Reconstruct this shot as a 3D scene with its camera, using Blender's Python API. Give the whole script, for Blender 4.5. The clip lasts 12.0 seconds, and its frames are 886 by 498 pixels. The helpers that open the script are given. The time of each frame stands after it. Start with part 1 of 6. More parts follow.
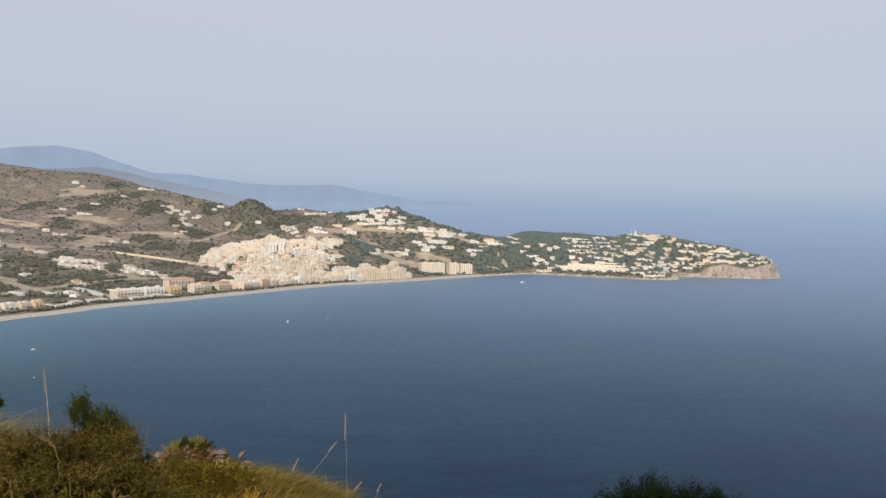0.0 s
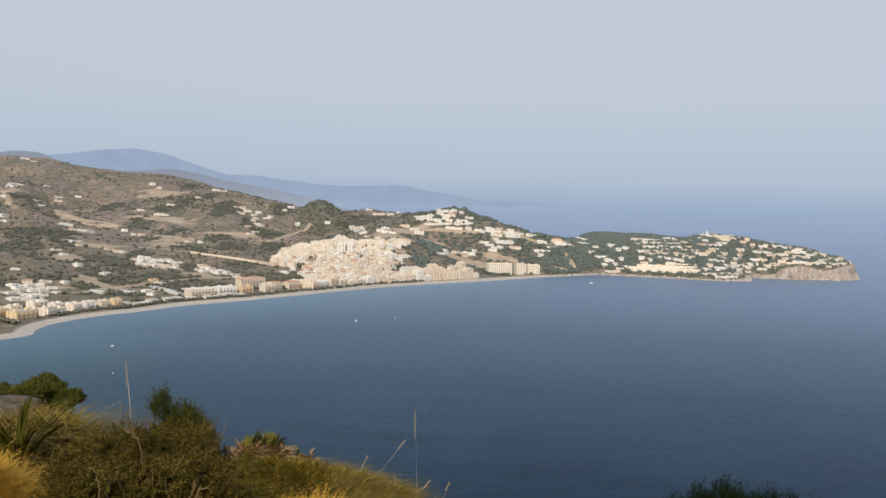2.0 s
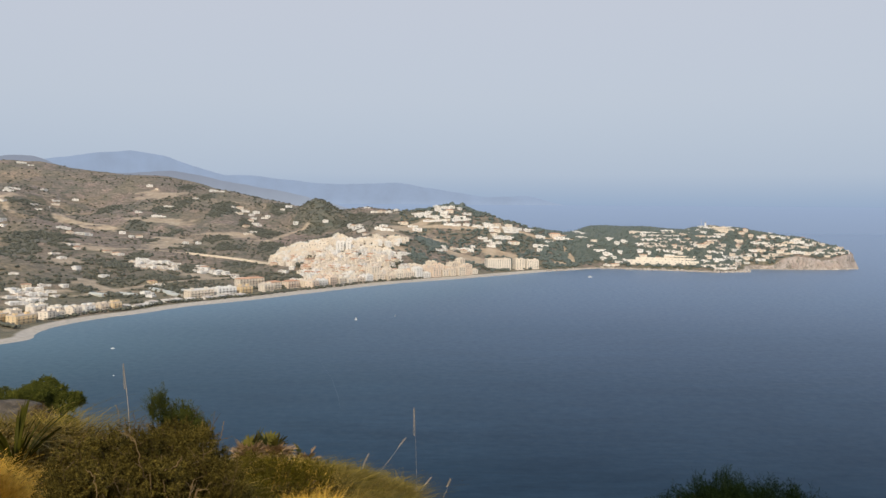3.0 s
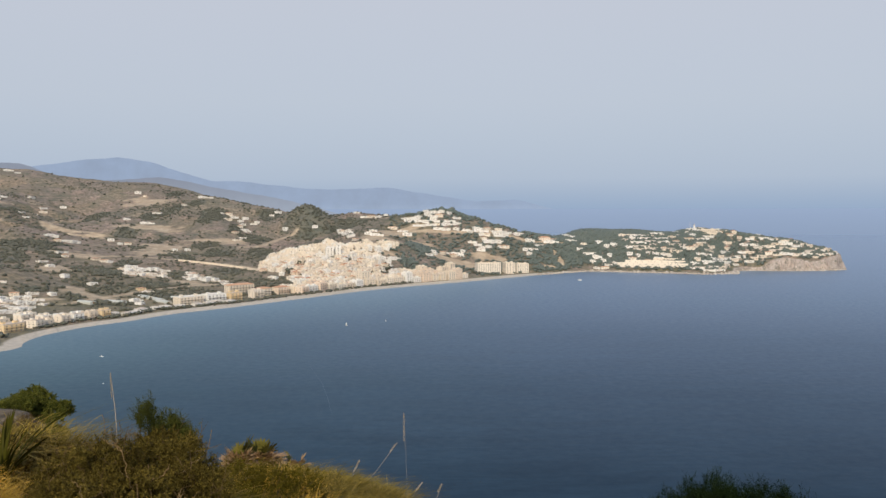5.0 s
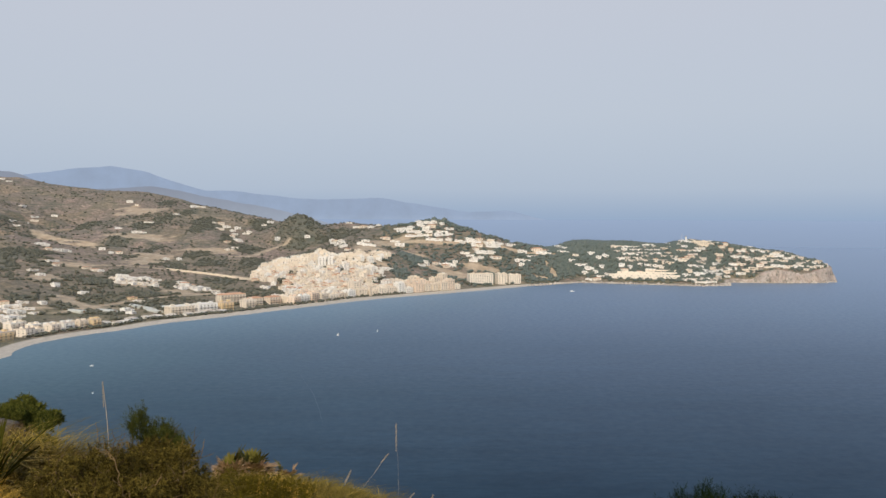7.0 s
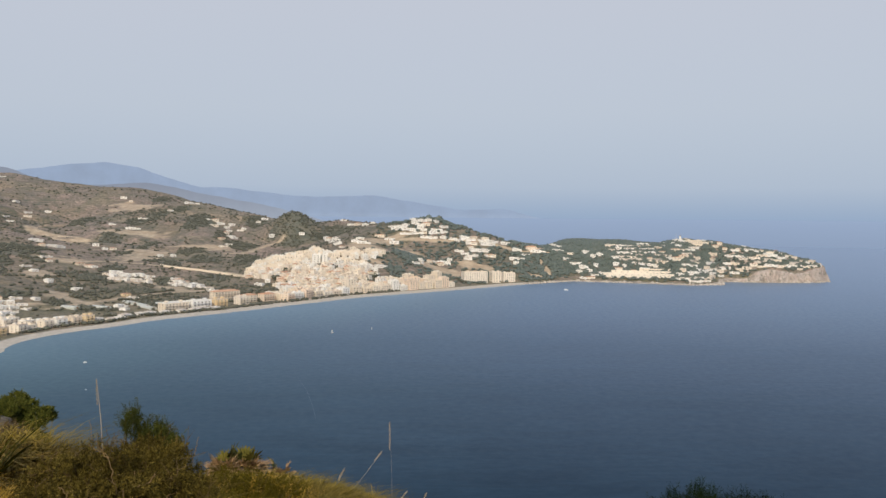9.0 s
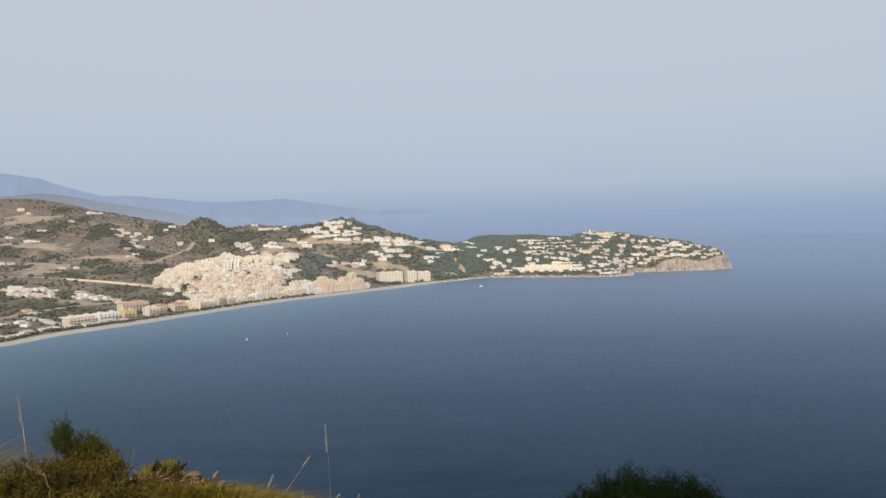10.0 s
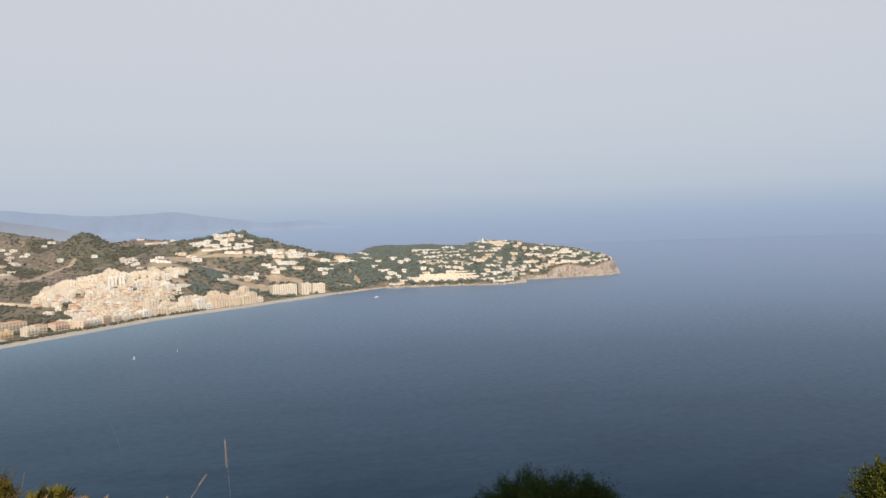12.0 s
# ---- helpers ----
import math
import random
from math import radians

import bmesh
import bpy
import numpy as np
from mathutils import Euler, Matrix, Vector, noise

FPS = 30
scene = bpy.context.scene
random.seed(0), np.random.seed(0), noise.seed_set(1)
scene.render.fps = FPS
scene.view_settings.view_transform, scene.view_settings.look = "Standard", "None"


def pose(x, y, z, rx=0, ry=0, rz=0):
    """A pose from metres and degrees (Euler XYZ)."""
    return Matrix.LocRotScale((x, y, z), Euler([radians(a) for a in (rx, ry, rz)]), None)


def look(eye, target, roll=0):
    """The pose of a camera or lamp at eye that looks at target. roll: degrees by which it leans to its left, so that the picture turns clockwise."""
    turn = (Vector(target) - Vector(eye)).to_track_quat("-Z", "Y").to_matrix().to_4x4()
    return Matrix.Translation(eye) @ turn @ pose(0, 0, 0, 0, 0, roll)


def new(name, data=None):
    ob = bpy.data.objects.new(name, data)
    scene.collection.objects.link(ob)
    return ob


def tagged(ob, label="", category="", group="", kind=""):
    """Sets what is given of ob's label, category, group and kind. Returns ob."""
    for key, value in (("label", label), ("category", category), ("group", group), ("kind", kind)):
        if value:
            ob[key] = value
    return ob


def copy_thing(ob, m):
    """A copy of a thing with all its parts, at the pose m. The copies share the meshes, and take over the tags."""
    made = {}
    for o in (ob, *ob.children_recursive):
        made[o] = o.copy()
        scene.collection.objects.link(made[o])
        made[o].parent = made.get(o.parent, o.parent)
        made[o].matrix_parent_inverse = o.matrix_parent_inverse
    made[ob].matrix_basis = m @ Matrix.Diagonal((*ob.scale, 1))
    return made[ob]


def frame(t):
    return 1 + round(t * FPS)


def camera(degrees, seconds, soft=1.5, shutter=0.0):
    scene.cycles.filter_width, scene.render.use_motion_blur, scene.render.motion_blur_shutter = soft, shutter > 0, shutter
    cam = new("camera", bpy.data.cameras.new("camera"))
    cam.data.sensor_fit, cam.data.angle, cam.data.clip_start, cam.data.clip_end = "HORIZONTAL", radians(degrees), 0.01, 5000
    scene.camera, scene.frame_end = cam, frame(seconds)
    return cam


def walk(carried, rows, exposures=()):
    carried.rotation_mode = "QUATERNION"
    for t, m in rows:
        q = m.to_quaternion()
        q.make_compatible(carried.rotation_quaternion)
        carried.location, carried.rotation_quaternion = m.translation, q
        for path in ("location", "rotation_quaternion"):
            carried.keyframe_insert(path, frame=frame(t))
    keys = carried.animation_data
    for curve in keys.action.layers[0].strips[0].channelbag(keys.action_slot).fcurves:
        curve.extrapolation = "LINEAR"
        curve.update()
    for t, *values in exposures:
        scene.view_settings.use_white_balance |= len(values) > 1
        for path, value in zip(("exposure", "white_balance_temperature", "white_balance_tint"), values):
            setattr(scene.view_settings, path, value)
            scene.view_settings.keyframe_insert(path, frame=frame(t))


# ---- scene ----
# ---------------------------------------------------------------- camera and walk
cam = camera(54.03, 12.0, soft=1.5)
# seconds, eye x y z, heading (clockwise from +y), tilt, lean
PATH = [
    (0.0, 0.006, 0.016, 120.004, 4.380, -2.595, 1.548),
    (0.5, -0.001, 0.008, 120.003, 3.915, -2.711, 1.287),
    (1.0, 0.001, -0.011, 120.004, 3.420, -2.505, 1.473),
    (1.5, -0.010, 0.003, 120.000, 1.124, -2.661, 1.410),
    (2.0, -0.011, -0.000, 120.001, -0.050, -2.693, 1.427),
    (2.5, 0.001, 0.003, 120.000, 0.000, -2.741, 0.835),
    (3.0, 0.007, 0.005, 120.002, 0.045, -2.918, 0.399),
    (5.0, 0.018, 0.014, 120.005, 0.708, -2.624, -0.084),
    (5.5, 0.008, 0.008, 120.005, 0.766, -2.642, 0.335),
    (6.0, 0.005, -0.003, 120.006, 0.941, -2.445, 0.569),
    (6.5, 0.007, -0.006, 120.005, 1.116, -2.128, 0.700),
    (7.0, 0.013, -0.011, 120.006, 1.212, -1.928, 0.219),
    (9.0, 0.013, -0.021, 120.014, 1.574, -2.063, 0.531),
    (9.5, -0.015, -0.019, 120.006, 2.157, -2.101, -0.278),
    (10.0, -0.095, -0.032, 120.000, 7.235, -2.109, -1.421),
    (10.5, -0.115, -0.021, 119.983, 12.654, -2.295, -2.221),
    (11.0, -0.120, -0.039, 119.983, 14.344, -2.504, -2.527),
    (11.5, -0.130, -0.043, 119.981, 14.694, -2.579, -2.457),
    (12.0, -0.133, -0.070, 119.989, 14.200, -1.656, -2.311),
]


def aim(t, x, y, z, heading, tilt, lean):
    a, e = radians(heading), radians(tilt)
    way = Vector((math.sin(a) * math.cos(e), math.cos(a) * math.cos(e), math.sin(e)))
    return t, look((x, y, z), Vector((x, y, z)) + 10 * way, lean)


walk(cam, [aim(*row) for row in PATH], exposures=[(0.0, 0.0, 6500, 10), (9.5, -0.04, 6500, 10), (10.0, -0.04, 6500, 10), (10.5, 0.07, 6650, 10.5), (11.0, 0.12, 6850, 11), (11.5, 0.12, 6900, 11), (12.0, 0.08, 6850, 11)])

# ---------------------------------------------------------------- world and sun
world = bpy.data.worlds.new("hazy_sky")
scene.world = world
world.use_nodes = True
wn, wl = world.node_tree.nodes, world.node_tree.links
wn.clear()
SUN_AZ, SUN_EL = 188.0, 36.0          # clockwise from +y, height above the horizon
sky = wn.new("ShaderNodeTexSky")
sky.sky_type, sky.sun_disc = "NISHITA", False
sky.sun_elevation, sky.sun_rotation = radians(SUN_EL), radians(SUN_AZ)
sky.altitude, sky.air_density, sky.dust_density, sky.ozone_density = 120, 1.0, 4.0, 1.0
sky_gain = wn.new("ShaderNodeMix")
sky_gain.data_type, sky_gain.blend_type = "RGBA", "MULTIPLY"
sky_gain.inputs[0].default_value = 1.0
sky_gain.inputs[7].default_value = (0.09, 0.09, 0.09, 1)
wl.new(sky.outputs[0], sky_gain.inputs[6])
coord = wn.new("ShaderNodeTexCoord")
split = wn.new("ShaderNodeSeparateXYZ")
wl.new(coord.outputs["Generated"], split.inputs[0])
haze = wn.new("ShaderNodeValToRGB")
wl.new(split.outputs[2], haze.inputs[0])
for k, (p, col) in enumerate([(0.0, (0.365, 0.485, 0.67)), (0.035, (0.492, 0.585, 0.725)), (0.12, (0.565, 0.625, 0.725)), (0.26, (0.62, 0.65, 0.73)), (0.5, (0.40, 0.53, 0.76)), (1.0, (0.30, 0.44, 0.72))]):
    stop = haze.color_ramp.elements[k] if k < 2 else haze.color_ramp.elements.new(p)
    stop.position, stop.color = p, (*col, 1)
sky_mix = wn.new("ShaderNodeMix")
sky_mix.data_type = "RGBA"
sky_mix.inputs[0].default_value = 0.85
wl.new(sky_gain.outputs[2], sky_mix.inputs[6])
wl.new(haze.outputs[0], sky_mix.inputs[7])
back = wn.new("ShaderNodeBackground")
back.inputs[1].default_value = 1.0
wl.new(sky_mix.outputs[2], back.inputs[0])
wout = wn.new("ShaderNodeOutputWorld")
wl.new(back.outputs[0], wout.inputs[0])

sun = new("sun", bpy.data.lights.new("sun", "SUN"))
sun.data.energy, sun.data.angle, sun.data.color = 3.8, radians(0.6), (1.0, 0.87, 0.68)
sa, se = radians(SUN_AZ), radians(SUN_EL)
sun.matrix_world = look((math.sin(sa) * math.cos(se) * 50, math.cos(sa) * math.cos(se) * 50, 120 + math.sin(se) * 50), (0, 0, 120))

# ---------------------------------------------------------------- materials


class Mat:
    """A node material with a few short hands."""

    def __init__(self, name, rough=0.8, metal=0.0):
        self.m = bpy.data.materials.new(name)
        self.m.use_nodes = True
        self.nodes, self.links = self.m.node_tree.nodes, self.m.node_tree.links
        self.b = self.nodes["Principled BSDF"]
        self.b.inputs["Roughness"].default_value, self.b.inputs["Metallic"].default_value = rough, metal
        self.place = None

    def put(self, value, socket):
        if isinstance(value, (int, float)):
            socket.default_value = value
        elif isinstance(value, tuple):
            socket.default_value = value if len(value) == 4 else (*value, 1)
        else:
            self.links.new(value, socket)

    def where(self, local=False):
        return self.nodes.new("ShaderNodeTexCoord").outputs["Object"] if local else self.nodes.new("ShaderNodeNewGeometry").outputs["Position"]

    def noise(self, scale, detail=4.0, rough=0.55, vector=None, distort=0.0):
        n = self.nodes.new("ShaderNodeTexNoise")
        n.inputs["Scale"].default_value, n.inputs["Detail"].default_value = scale, detail
        n.inputs["Roughness"].default_value, n.inputs["Distortion"].default_value = rough, distort
        self.links.new(vector or self.where(), n.inputs["Vector"])
        return n.outputs[0]

    def cells(self, scale, vector=None, feature="F1"):
        n = self.nodes.new("ShaderNodeTexVoronoi")
        n.feature = feature
        n.inputs["Scale"].default_value = scale
        self.links.new(vector or self.where(), n.inputs["Vector"])
        return n

    def ramp(self, value, stops):
        n = self.nodes.new("ShaderNodeValToRGB")
        for k, (p, col) in enumerate(stops):
            e = n.color_ramp.elements[k] if k < 2 else n.color_ramp.elements.new(p)
            e.position, e.color = p, (*(col if isinstance(col, tuple) else (col,) * 3), 1)
        self.links.new(value, n.inputs[0])
        return n.outputs[0]

    def mix(self, fac, a, b, blend="MIX"):
        n = self.nodes.new("ShaderNodeMix")
        n.data_type, n.blend_type = "RGBA", blend
        self.put(fac, n.inputs[0])
        self.put(a, n.inputs[6])
        self.put(b, n.inputs[7])
        return n.outputs[2]

    def maths(self, op, a, b=0.0):
        n = self.nodes.new("ShaderNodeMath")
        n.operation = op
        self.put(a, n.inputs[0])
        self.put(b, n.inputs[1])
        return n.outputs[0]

    def span(self, value, lo, hi, out_lo=0.0, out_hi=1.0):
        n = self.nodes.new("ShaderNodeMapRange")
        self.links.new(value, n.inputs[0])
        for k, v in enumerate((lo, hi, out_lo, out_hi), 1):
            n.inputs[k].default_value = v
        return n.outputs[0]

    def axis(self, vector, k):
        n = self.nodes.new("ShaderNodeSeparateXYZ")
        self.links.new(vector, n.inputs[0])
        return n.outputs[k]

    def chance(self):
        return self.nodes.new("ShaderNodeObjectInfo").outputs["Random"]

    def island(self):
        return self.nodes.new("ShaderNodeNewGeometry").outputs["Random Per Island"]

    def attr(self, name):
        n = self.nodes.new("ShaderNodeAttribute")
        n.attribute_name = name
        return n.outputs["Fac"]

    def colour(self, value):
        self.put(value, self.b.inputs["Base Color"])
        return self

    def bump(self, height, distance, strength=1.0):
        n = self.nodes.new("ShaderNodeBump")
        n.inputs["Distance"].default_value, n.inputs["Strength"].default_value = distance, strength
        self.links.new(height, n.inputs["Height"])
        self.links.new(n.outputs[0], self.b.inputs["Normal"])
        return self


def plaster(name, lo, hi, rough=0.85):
    """Painted masonry: from house to house between two tones, with faint weathering."""
    k = Mat(name, rough)
    tone = k.mix(k.chance(), lo, hi)
    dirt = k.ramp(k.noise(0.35, 5), [(0.3, 0.82), (0.7, 1.0)])
    k.colour(k.mix(1.0, tone, dirt, "MULTIPLY"))
    k.bump(k.noise(6.0, 3), 0.02, 0.4)
    return k.m


WHITE = plaster("white_render", (0.72, 0.69, 0.63), (0.79, 0.77, 0.73))
CREAM = plaster("cream_render", (0.70, 0.60, 0.47), (0.78, 0.71, 0.61))
OCHRE = plaster("ochre_render", (0.70, 0.52, 0.29), (0.76, 0.62, 0.42))
PINK = plaster("pink_render", (0.68, 0.52, 0.39), (0.76, 0.64, 0.52))
TERRACOTTA = plaster("terracotta_tile", (0.50, 0.26, 0.15), (0.60, 0.36, 0.23), 0.8)
FLAT_ROOF = plaster("roof_terrace", (0.55, 0.46, 0.38), (0.72, 0.66, 0.58), 0.9)
SANDSTONE = plaster("sandy_render", (0.66, 0.56, 0.44), (0.74, 0.65, 0.54))
STONE_WALL = plaster("masonry_wall", (0.52, 0.46, 0.39), (0.66, 0.60, 0.53), 0.9)

k = Mat("window_glass", 0.15)
k.colour(k.mix(k.chance(), (0.16, 0.15, 0.14), (0.46, 0.41, 0.35)))
GLASS = k.m
k = Mat("brown_timber", 0.6)
k.colour(k.mix(k.noise(3), (0.16, 0.09, 0.05), (0.26, 0.16, 0.09)))
TIMBER = k.m

# land: scrub, dry grass, bare earth, sand and rock
k = Mat("coastal_land", 0.95)
pos = k.where()
scrub = k.ramp(k.noise(0.035, 8, 0.66), [(0.36, (0.108, 0.112, 0.085)), (0.48, (0.215, 0.175, 0.135)), (0.62, (0.34, 0.25, 0.205))])
big = k.noise(0.0045, 5, 0.55)
dry = k.ramp(k.noise(0.022, 7, 0.64), [(0.34, (0.20, 0.150, 0.125)), (0.5, (0.335, 0.238, 0.192)), (0.68, (0.48, 0.36, 0.285))])
land = k.mix(k.span(big, 0.42, 0.62), scrub, dry)
field = k.cells(0.013)
patch = k.ramp(k.axis(field.outputs["Color"], 0), [(0.50, 0.0), (0.53, 1.0)])
crop = k.ramp(k.axis(field.outputs["Color"], 1), [(0.0, (0.36, 0.265, 0.175)), (0.45, (0.27, 0.20, 0.13)), (0.7, (0.115, 0.115, 0.062)), (1.0, (0.40, 0.31, 0.215))])
land = k.mix(k.mix(1.0, patch, k.span(k.noise(0.006, 3), 0.34, 0.50, 0.0, 0.8), "MULTIPLY"), land, crop)
gully = k.ramp(k.noise(0.011, 6, 0.62, distort=0.8), [(0.40, 1.0), (0.50, 0.0)])
land = k.mix(k.maths("MULTIPLY", gully, 0.62), land, k.ramp(k.noise(0.09, 4), [(0.35, (0.095, 0.104, 0.076)), (0.65, (0.16, 0.15, 0.102))]))
strips = k.nodes.new("ShaderNodeTexWave")
strips.bands_direction = "Z"
strips.inputs["Scale"].default_value, strips.inputs["Distortion"].default_value, strips.inputs["Detail"].default_value = 0.055, 3.5, 3.0
k.links.new(k.where(), strips.inputs["Vector"])
land = k.mix(k.span(strips.outputs[0], 0.78, 0.95, 0.0, 0.45), land, (0.34, 0.26, 0.19))
mottle = k.ramp(k.noise(0.045, 6, 0.68, distort=0.5), [(0.44, 0.0), (0.56, 1.0)])
land = k.mix(k.maths("MULTIPLY", mottle, 0.42), land, k.ramp(k.noise(0.2, 3), [(0.35, (0.085, 0.085, 0.064)), (0.65, (0.150, 0.128, 0.098))]))
level = k.maths("MULTIPLY", k.span(k.axis(pos, 2), 6.0, 26.0, 0.65, 0.0), k.span(k.noise(0.02, 4), 0.40, 0.52))
land = k.mix(level, land, k.ramp(k.noise(0.12, 4), [(0.35, (0.070, 0.085, 0.042)), (0.65, (0.150, 0.150, 0.075))]))
# distance haze put into the colour: olive nearby, purpler and bluer beyond
land = k.mix(k.span(k.axis(pos, 1), 1150.0, 1700.0, 0.5, 0.0), land, k.ramp(k.noise(0.05, 6, 0.65), [(0.35, (0.120, 0.105, 0.058)), (0.65, (0.29, 0.225, 0.135))]))
speck = k.ramp(k.noise(0.16, 5, 0.6), [(0.46, 0.0), (0.56, 1.0)])
land = k.mix(k.maths("MULTIPLY", speck, 0.6), land, k.ramp(k.noise(0.05, 3), [(0.35, (0.060, 0.068, 0.050)), (0.65, (0.095, 0.092, 0.064))]))
land = k.mix(k.span(k.attr("woods"), 0.25, 0.8, 0.0, 0.85), land, k.ramp(k.noise(0.07, 5), [(0.35, (0.085, 0.098, 0.080)), (0.65, (0.150, 0.140, 0.105))]))
land = k.mix(k.maths("MULTIPLY", k.attr("bare"), k.span(k.noise(0.1, 6, 0.7), 0.36, 0.56, 0.55, 1.0)), land, k.ramp(k.noise(0.06, 6), [(0.3, (0.36, 0.27, 0.18)), (0.7, (0.52, 0.42, 0.30))]))
steep = k.span(k.axis(k.nodes.new("ShaderNodeNewGeometry").outputs["Normal"], 2), 0.80, 0.66)
upright = k.nodes.new("ShaderNodeMapping")
upright.inputs["Scale"].default_value = (1.0, 1.0, 0.3)
k.links.new(k.where(), upright.inputs[0])
rock = k.ramp(k.noise(0.13, 8, 0.68, upright.outputs[0], 1.0), [(0.33, (0.09, 0.075, 0.065)), (0.44, (0.30, 0.235, 0.195)), (0.56, (0.44, 0.36, 0.305)), (0.72, (0.58, 0.51, 0.45))])
steep = k.maths("MULTIPLY", steep, k.span(k.axis(pos, 0), 120.0, 220.0))
rock = k.mix(k.span(k.noise(0.028, 4, 0.6), 0.42, 0.58, 0.0, 0.55), rock, k.ramp(k.noise(0.2, 6, 0.7), [(0.35, (0.22, 0.20, 0.185)), (0.65, (0.46, 0.43, 0.40))]))
tuft = k.ramp(k.noise(0.11, 5, 0.65), [(0.56, 0.0), (0.62, 1.0)])
rock = k.mix(k.maths("MULTIPLY", tuft, 0.7), rock, (0.11, 0.115, 0.085))
land = k.mix(steep, land, rock)
height = k.axis(pos, 2)
sand = k.ramp(k.noise(0.2, 4), [(0.3, (0.40, 0.35, 0.285)), (0.7, (0.54, 0.48, 0.40))])
shingle = k.ramp(k.noise(0.3, 6, 0.7), [(0.35, (0.17, 0.145, 0.12)), (0.6, (0.42, 0.37, 0.31))])
sand = k.mix(k.span(k.axis(pos, 0), 240.0, 300.0), sand, shingle)
land = k.mix(k.span(height, 1.65, 2.05), sand, land)
k.colour(land)
k.bump(k.noise(0.12, 7, 0.66), 4.0, 0.8)
LAND = k.m

# sea
k = Mat("sea_water", 0.45)
k.b.inputs["Specular IOR Level"].default_value = 0.0
deep = k.mix(k.span(k.noise(0.004, 4, 0.6), 0.35, 0.65), (0.019, 0.041, 0.066), (0.025, 0.052, 0.081))
stretch = k.nodes.new("ShaderNodeMapping")
stretch.inputs["Scale"].default_value = (0.012, 0.035, 1.0)
k.links.new(k.where(), stretch.inputs[0])
deep = k.mix(k.span(k.noise(1.0, 5, 0.6, stretch.outputs[0]), 0.42, 0.66, 0.0, 0.6), deep, (0.009, 0.021, 0.036))
# darker faces of small ripples painted into the water colour
ripple = k.nodes.new("ShaderNodeMapping")
ripple.inputs["Scale"].default_value = (0.05, 0.22, 1.0)
ripple.inputs["Rotation"].default_value = (0, 0, radians(-8))
k.links.new(k.where(), ripple.inputs[0])
deep = k.mix(k.span(k.noise(1.0, 6, 0.7, ripple.outputs[0]), 0.40, 0.68, 0.0, 0.55), deep, (0.007, 0.017, 0.030))
deep = k.mix(k.maths("MULTIPLY", k.attr("open"), 0.5), deep, (0.009, 0.019, 0.031))
deep = k.mix(k.span(k.attr("shallow"), 0.08, 0.55), deep, k.mix(k.noise(0.012, 5, 0.6), (0.005, 0.026, 0.030), (0.008, 0.044, 0.044)))
k.colour(k.mix(k.span(k.attr("shallow"), 0.40, 0.97), deep, (0.046, 0.100, 0.104)))
swell = k.nodes.new("ShaderNodeMapping")
swell.inputs["Scale"].default_value = (0.5, 1.0, 1.0)
swell.inputs["Rotation"].default_value = (0, 0, radians(20))
k.links.new(k.where(), swell.inputs[0])
k.bump(k.noise(0.22, 6, 0.65, swell.outputs[0]), 0.7, 0.6)
grazing = k.nodes.new("ShaderNodeLayerWeight").outputs["Facing"]
sheen = k.nodes.new("ShaderNodeBsdfGlossy")
# ripple shading painted into the gloss tint by noise
k.links.new(k.mix(k.span(k.noise(0.16, 6, 0.7), 0.36, 0.64), (0.68, 0.77, 0.89), (0.82, 0.91, 1.0)), sheen.inputs["Color"])
sheen.inputs["Roughness"].default_value = 0.42
k.links.new(k.b.inputs["Normal"].links[0].from_socket, sheen.inputs["Normal"])
gloss = k.nodes.new("ShaderNodeMixShader")
k.links.new(k.ramp(grazing, [(0.60, 0.02), (0.70, 0.052), (0.80, 0.165), (0.86, 0.29), (0.93, 0.55), (0.975, 0.70), (1.0, 0.74)]), gloss.inputs[0])
k.links.new(k.b.outputs[0], gloss.inputs[1])
k.links.new(sheen.outputs[0], gloss.inputs[2])
k.links.new(gloss.outputs[0], k.nodes["Material Output"].inputs[0])
SEA = k.m


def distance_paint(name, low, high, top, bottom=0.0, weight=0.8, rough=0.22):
    """Far backdrop; haze is painted as its own glow, for the air before it."""
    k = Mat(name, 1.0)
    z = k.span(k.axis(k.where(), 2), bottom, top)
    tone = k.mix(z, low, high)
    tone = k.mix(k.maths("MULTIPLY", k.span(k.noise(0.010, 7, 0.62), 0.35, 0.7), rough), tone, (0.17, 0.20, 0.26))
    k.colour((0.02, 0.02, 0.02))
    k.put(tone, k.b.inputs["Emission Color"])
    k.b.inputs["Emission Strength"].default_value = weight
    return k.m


# ---------------------------------------------------------------- plan of the coast


def lattice(ix, iy, seed):
    v = np.sin(ix * 127.1 + iy * 311.7 + seed * 74.7) * 43758.5453
    return v - np.floor(v)


def fbm(x, y, scale, octaves=4, seed=0):
    """Smooth value noise between -1 and 1."""
    total, amp, weight = np.zeros_like(x, dtype=float), 1.0, 0.0
    for o in range(octaves):
        u, v = x / scale, y / scale
        iu, iv = np.floor(u), np.floor(v)
        fu, fv = u - iu, v - iv
        fu, fv = fu * fu * (3 - 2 * fu), fv * fv * (3 - 2 * fv)
        s = seed + o * 13
        a, b = lattice(iu, iv, s), lattice(iu + 1, iv, s)
        c, d = lattice(iu, iv + 1, s), lattice(iu + 1, iv + 1, s)
        total += amp * (2 * ((a * (1 - fu) + b * fu) * (1 - fv) + (c * (1 - fu) + d * fu) * fv) - 1)
        weight += amp
        amp, scale = amp * 0.5, scale * 0.5
    return total / weight


def smooth(v, lo, hi):
    t = np.clip((v - lo) / (hi - lo), 0, 1)
    return t * t * (3 - 2 * t)


